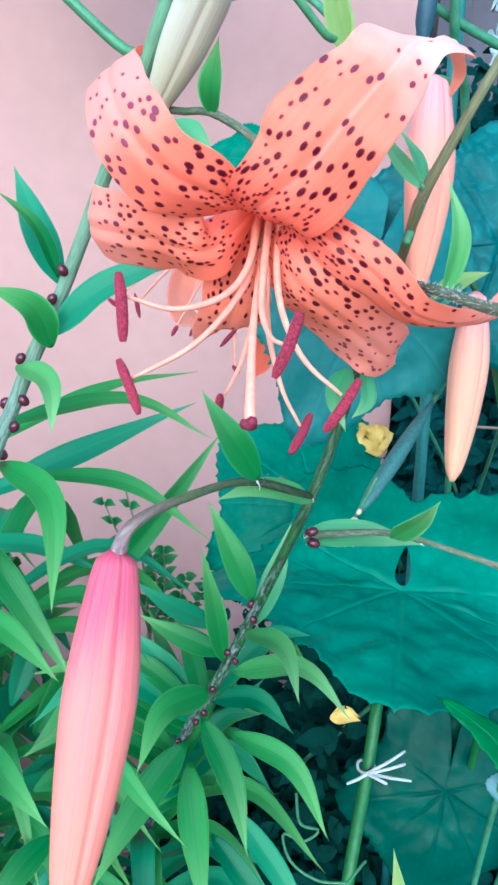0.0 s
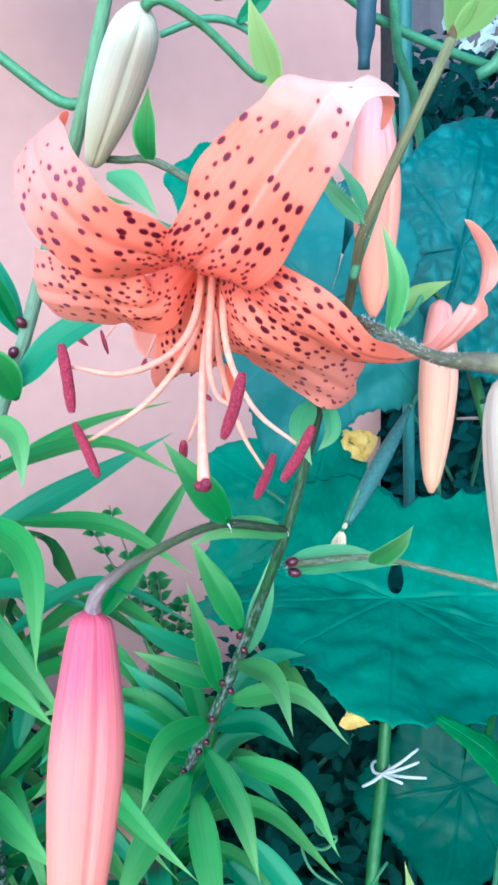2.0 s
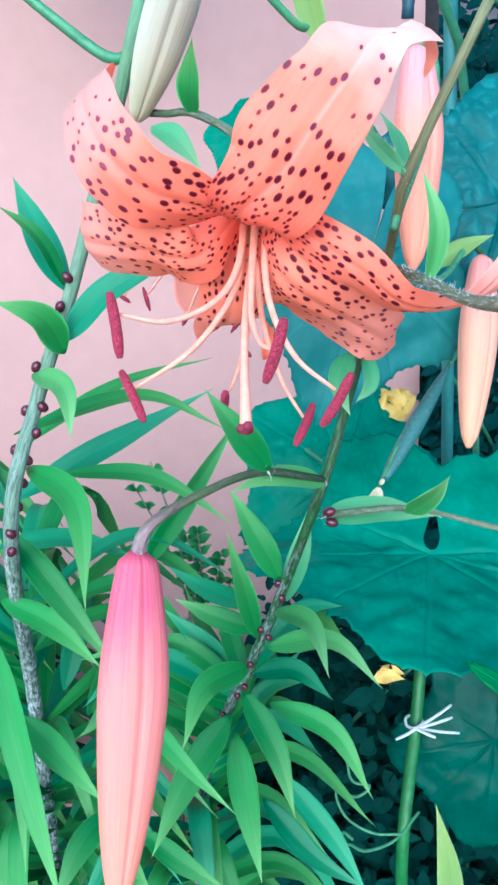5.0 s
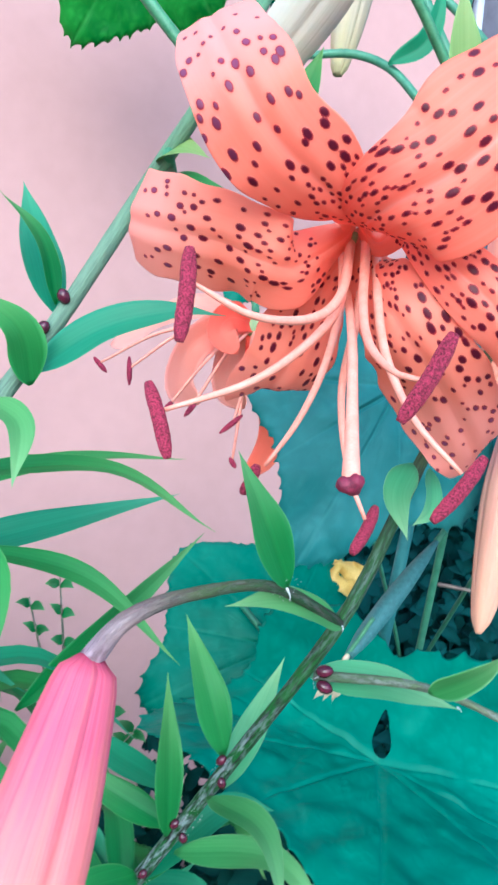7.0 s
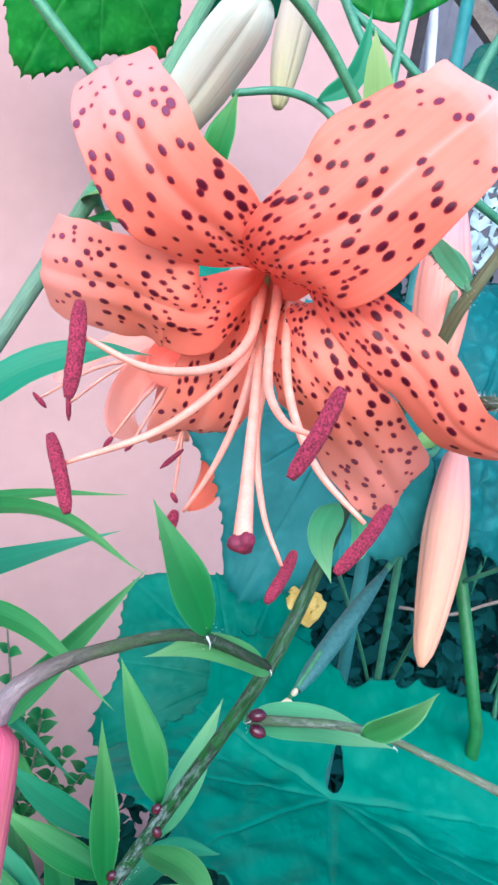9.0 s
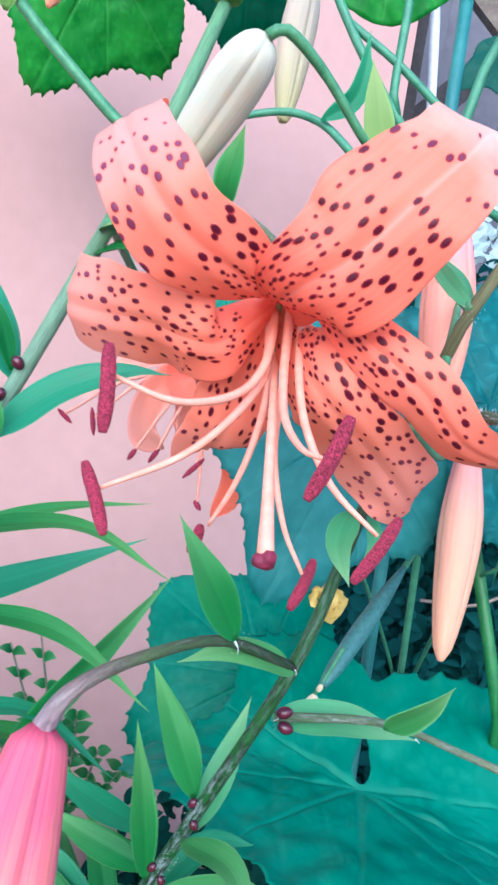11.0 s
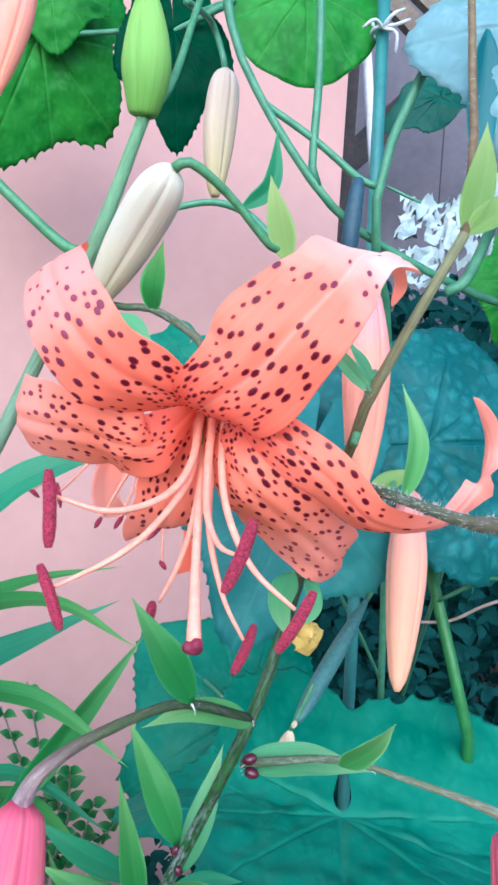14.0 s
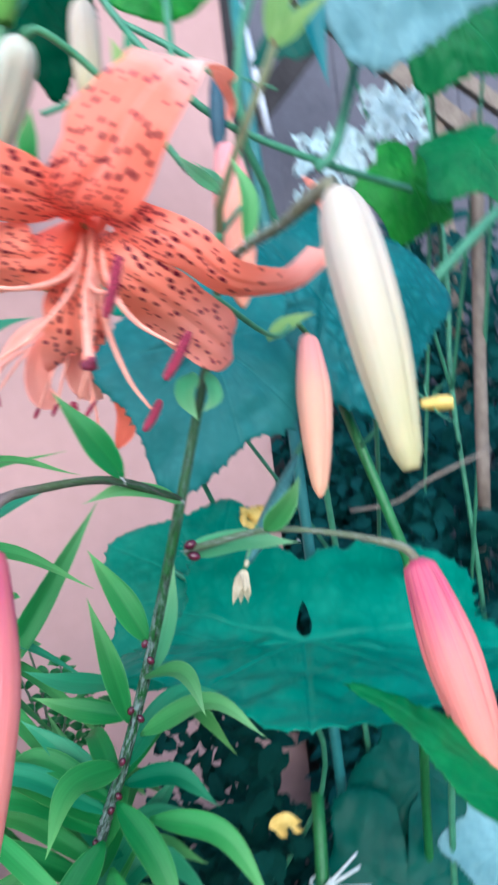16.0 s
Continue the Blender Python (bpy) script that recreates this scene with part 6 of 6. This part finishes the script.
    tube("stalk", [g0, (0.1786, 0.4095, 0.9090), (0.1641, 0.4409, 0.8874)], 0.0013, VINE, g, n=10)
    # low shrub by the wall
    rnd = random.Random(12)
    base = Vector((-0.13, 0.60, 0.0))
    sh = thing("shrub", base, "sparse small-leaved shrub by the pink wall", "shrub")
    fork = Vector((-0.0653, 0.4610, 0.7018))
    tube("trunk", [base, (-0.12, 0.58, 0.4), fork], [0.004, 0.003, 0.002], STEM_DARK, sh, n=12)
    for tip in ((-0.0845, 0.4743, 0.8190), (-0.0538, 0.4581, 0.7729), (-0.1011, 0.4825, 0.7994), (-0.0393, 0.4738, 0.7420), (-0.0634, 0.4693, 0.7597), (-0.0229, 0.4801, 0.7295)):
        tip = Vector(tip)
        mid = fork.lerp(tip, 0.55) + Vector((0.004, 0.006, -0.008))
        tube("twig", [fork, mid, tip], [0.0012, 0.0009, 0.0005], STEM_DARK, sh, n=14, seg=6)
        c = spline([fork, mid, tip], 20)
        for i in range(4, 21, 3):
            for sgn in (-1, 1):
                o = Vector((sgn * rnd.uniform(0.5, 1), rnd.uniform(-0.6, 0.3), rnd.uniform(-0.1, 0.6))).normalized() * rnd.uniform(0.008, 0.012)
                blade("leaf", [c[i], c[i] + o * 0.5 + Vector((0, 0, 0.001)), c[i] + o], rnd.uniform(0.0055, 0.0075), (rnd.uniform(-0.5, 0.5), -0.7, rnd.uniform(0.1, 0.9)), LEAF_RICH, sh, nv=5, nu=4, seed=i)


build_small()


# ------------------------------------------------------------------ beyond the corner of the house
def rod(name, a, b, r, mat, label, category):
    return tagged(tube(name, [a, b], r, mat, None, seg=10, n=4), label, category)


def beam(name, a, b, w, h, mat, label, category):
    a, b = Vector(a), Vector(b)
    t = (b - a).normalized()
    s = t.cross(Vector((0, 1, 0))).normalized() * w * 0.5
    u = Vector((0, 1, 0)) * h * 0.5
    verts = [p + s * i + u * j for p in (a, b) for i, j in ((-1, -1), (1, -1), (1, 1), (-1, 1))]
    faces = [(3, 2, 1, 0), (4, 5, 6, 7), (0, 1, 5, 4), (1, 2, 6, 5), (2, 3, 7, 6), (3, 0, 4, 7)]
    ob = link_mesh(name, verts, faces, mat, smooth=False)
    return tagged(ob, label, category)


def foliage(name, label, lo, hi, count, size, mat, seed):
    """Dense far greenery as one mass of small folded leaves."""
    rnd = random.Random(seed)
    verts, faces = [], []
    for _ in range(count):
        c = Vector([rnd.uniform(a, b) for a, b in zip(lo, hi)])
        if noise.noise(c * 2.2 + Vector((seed, 0, 0))) < -0.18:
            continue
        d = Vector((rnd.gauss(0, 1), rnd.gauss(0, 0.6), rnd.gauss(0, 0.7) - 0.3)).normalized() * size * rnd.uniform(0.6, 1.3)
        nn = Vector((rnd.gauss(0, 0.5), -0.7, rnd.uniform(0.1, 1))).normalized()
        w = d.cross(nn).normalized() * d.length * 0.28
        v = len(verts)
        up = nn * 0.12 * size
        verts += [c, c + d * 0.2 + w * 0.75 + up, c + d * 0.5 + w + up * 1.6, c + d * 0.8 + w * 0.6 + up, c + d * 1.05 - up, c + d * 0.8 - w * 0.6 + up, c + d * 0.5 - w + up * 1.6, c + d * 0.2 - w * 0.75 + up, c + d * 0.5 + up * 0.6]
        faces += [(v + i, v + (i + 1) % 8, v + 8) for i in range(8)]
    return tagged(link_mesh(name, verts, faces, mat, origin=lo), label, "foliage", kind="stuff")


def crumple(c, w, h, seed):
    """A creased scrap of thin sheet with a torn outline."""
    n = 18
    verts, faces = [], []
    for side in (0, 1):
        for j in range(n + 1):
            for i in range(n + 1):
                u, v = 2 * i / n - 1, 2 * j / n - 1
                torn = 1 + 0.3 * noise.noise((u * 2.3 + seed * 7, v * 2.3, 1.0))
                q = Vector((u * 3.1 + seed * 5, v * 3.1, 0.4))
                crease = abs(noise.noise(q)) + 0.5 * abs(noise.noise(q * 2.3)) + 0.25 * abs(noise.noise(q * 5.0))
                verts.append(c + Vector((u * w * 0.5 * torn, -crease * w * 0.22 + side * 0.0006, v * h * 0.5 * torn + 0.3 * crease * h)))
    m = (n + 1) ** 2
    for j in range(n):
        for i in range(n):
            if noise.noise((i * 0.33 + seed * 3.0, j * 0.33, 9.0)) > 0.22:
                continue
            a = j * (n + 1) + i
            faces.append((a, a + 1, a + n + 2, a + n + 1))
            faces.append((m + a + n + 1, m + a + n + 2, m + a + 1, m + a))
    ob = link_mesh("plastic_sheet", verts, faces, WHITE, origin=c)
    return tagged(ob, "crumpled white plastic sheeting among the vines", "plastic sheet", "scraps of sheeting")


def down(a, b):
    """The line from a through b, carried on to the ground."""
    a, b = Vector(a), Vector(b)
    k = a.z / max(a.z - b.z, 1e-3)
    return a + (b - a) * k


def build_beyond():
    beam("post", (0.254, 1.20, 0.0), (0.254, 1.20, 2.8), 0.022, 0.06, DARK_WOOD, "dark weathered timber post beside the wall", "post")
    rod("pole", (0.1440, 0.600, 1.42), down((0.1461, 0.600, 1.3045), (0.1500, 0.600, 1.1200)), 0.0052, PIPE_GREEN, "blue-green garden pole standing among the vines", "pole")
    tagged(tube("strap", [(0.2560, 1.1660, 2.60), (0.2700, 1.2400, 2.10), (0.2897, 1.3052, 1.7529), (0.3080, 1.2930, 1.600), (0.3240, 1.2810, 1.4460), (0.3300, 1.2760, 1.3900)], [0.011, 0.011, 0.011, 0.010, 0.007], STRAP, None, seg=10, n=16), "pale plastic strap hanging from the dark post", "strap")
    beam("plank", (0.5012, 1.9599, 2.1052), down((0.5012, 1.9599, 2.1052), (0.7538, 1.9151, 1.8551)), 0.05, 0.03, TIMBER, "grey-brown plank leaning behind the garden", "plank")
    beam("plank", (0.6044, 2.0544, 2.1845), down((0.6044, 2.0544, 2.1845), (0.8024, 2.0207, 2.0104)), 0.04, 0.03, TIMBER, "pale lath leaning behind the garden", "plank")
    shed = thing("shed", (0.5, 2.35, 0.0), "grey boarded garden shed behind the vines", "shed")
    for k in range(9):
        x0 = 0.42 + k * 0.22
        b = beam("board", (x0 + 0.105, 2.4 + 0.004 * (k % 2), -0.01), (x0 + 0.105, 2.4 + 0.004 * (k % 2), 3.7), 0.2185, 0.025, PANEL, "", "")
        b.parent = shed
        b.location = Vector(b.location) - Vector((0.5, 2.35, 0.0))
    beam("plank", (0.6643, 1.9614, 1.8979), down((0.6643, 1.9614, 1.8979), (0.5023, 1.9767, 1.7284)), 0.07, 0.03, DARK_WOOD, "dark plank leaning behind the garden", "plank")
    beam("post", (0.95, 1.9, 0.0), (0.95, 1.9, 1.9), 0.05, 0.05, TIMBER, "slim grey weathered timber post", "post")
    # crumpled pale sheeting caught on the vines
    for k, (c, w, h) in enumerate((((0.3592, 0.7978, 1.2300), 0.07, 0.05), ((0.3110, 0.8030, 1.1890), 0.06, 0.06), ((0.3702, 1.0665, 1.2743), 0.11, 0.06), ((0.3511, 1.0638, 1.2068), 0.08, 0.05), ((0.4140, 0.9000, 1.2630), 0.07, 0.06))):
        crumple(Vector(c), w, h, k)
    tagged(tube("stake", [(0.36, 1.32, 0.0), (0.352, 1.32, 1.0)], 0.012, TIMBER, None, seg=10, n=6, rough=0.05), "brown wooden stake among the vines", "stake")
    tagged(tube("stake", [(0.4337, 0.8037, 0.7553), (0.4576, 0.8160, 0.9935), (0.4880, 0.8282, 1.2450)], 0.008, TIMBER, None, seg=10, n=8, rough=0.06), "slim grey stake among the vines", "stake")
    foliage("hedge", "dark hedge leaves in deep shade", (0.2, 1.5, 0.0), (2.6, 2.4, 1.32), 14000, 0.05, FAR_LEAF_SHADED, 3)
    foliage("hedge", "shaded weeds round the corner of the wall", (0.24, 0.92, 0.0), (0.44, 1.15, 0.84), 4500, 0.03, FAR_LEAF_SHADED, 15)
    a, b = Vector((0.2867, 1.0266, 1.2983)), Vector((0.4404, 1.0427, 1.1845))
    foliage("hedge", "small green leaves over the sheeting", (a.x, a.y - 0.05, b.z), (b.x, b.y, a.z), 260, 0.020, GREENLET, 16)
    foliage("hedge", "low shaded weeds and leaves", (0.23, 0.85, 0.0), (1.1, 1.4, 0.86), 9000, 0.032, FAR_LEAF_SHADED, 5)
    foliage("hedge", "shaded low weeds at the foot of the wall", (-0.5, 0.54, 0.0), (0.11, 0.82, 0.660), 13000, 0.026, WEED_SHADED, 6)
    foliage("hedge", "small dark weeds under the vines", (-0.1, 0.46, 0.0), (0.5, 0.95, 0.36), 9000, 0.026, WEED_SHADED, 8)
    foliage("hedge", "tall far trees in near-black green", (0.3, 3.2, 0.3), (4.5, 4.5, 2.6), 9000, 0.09, FAR_LEAF_SHADED, 7)


build_beyond()
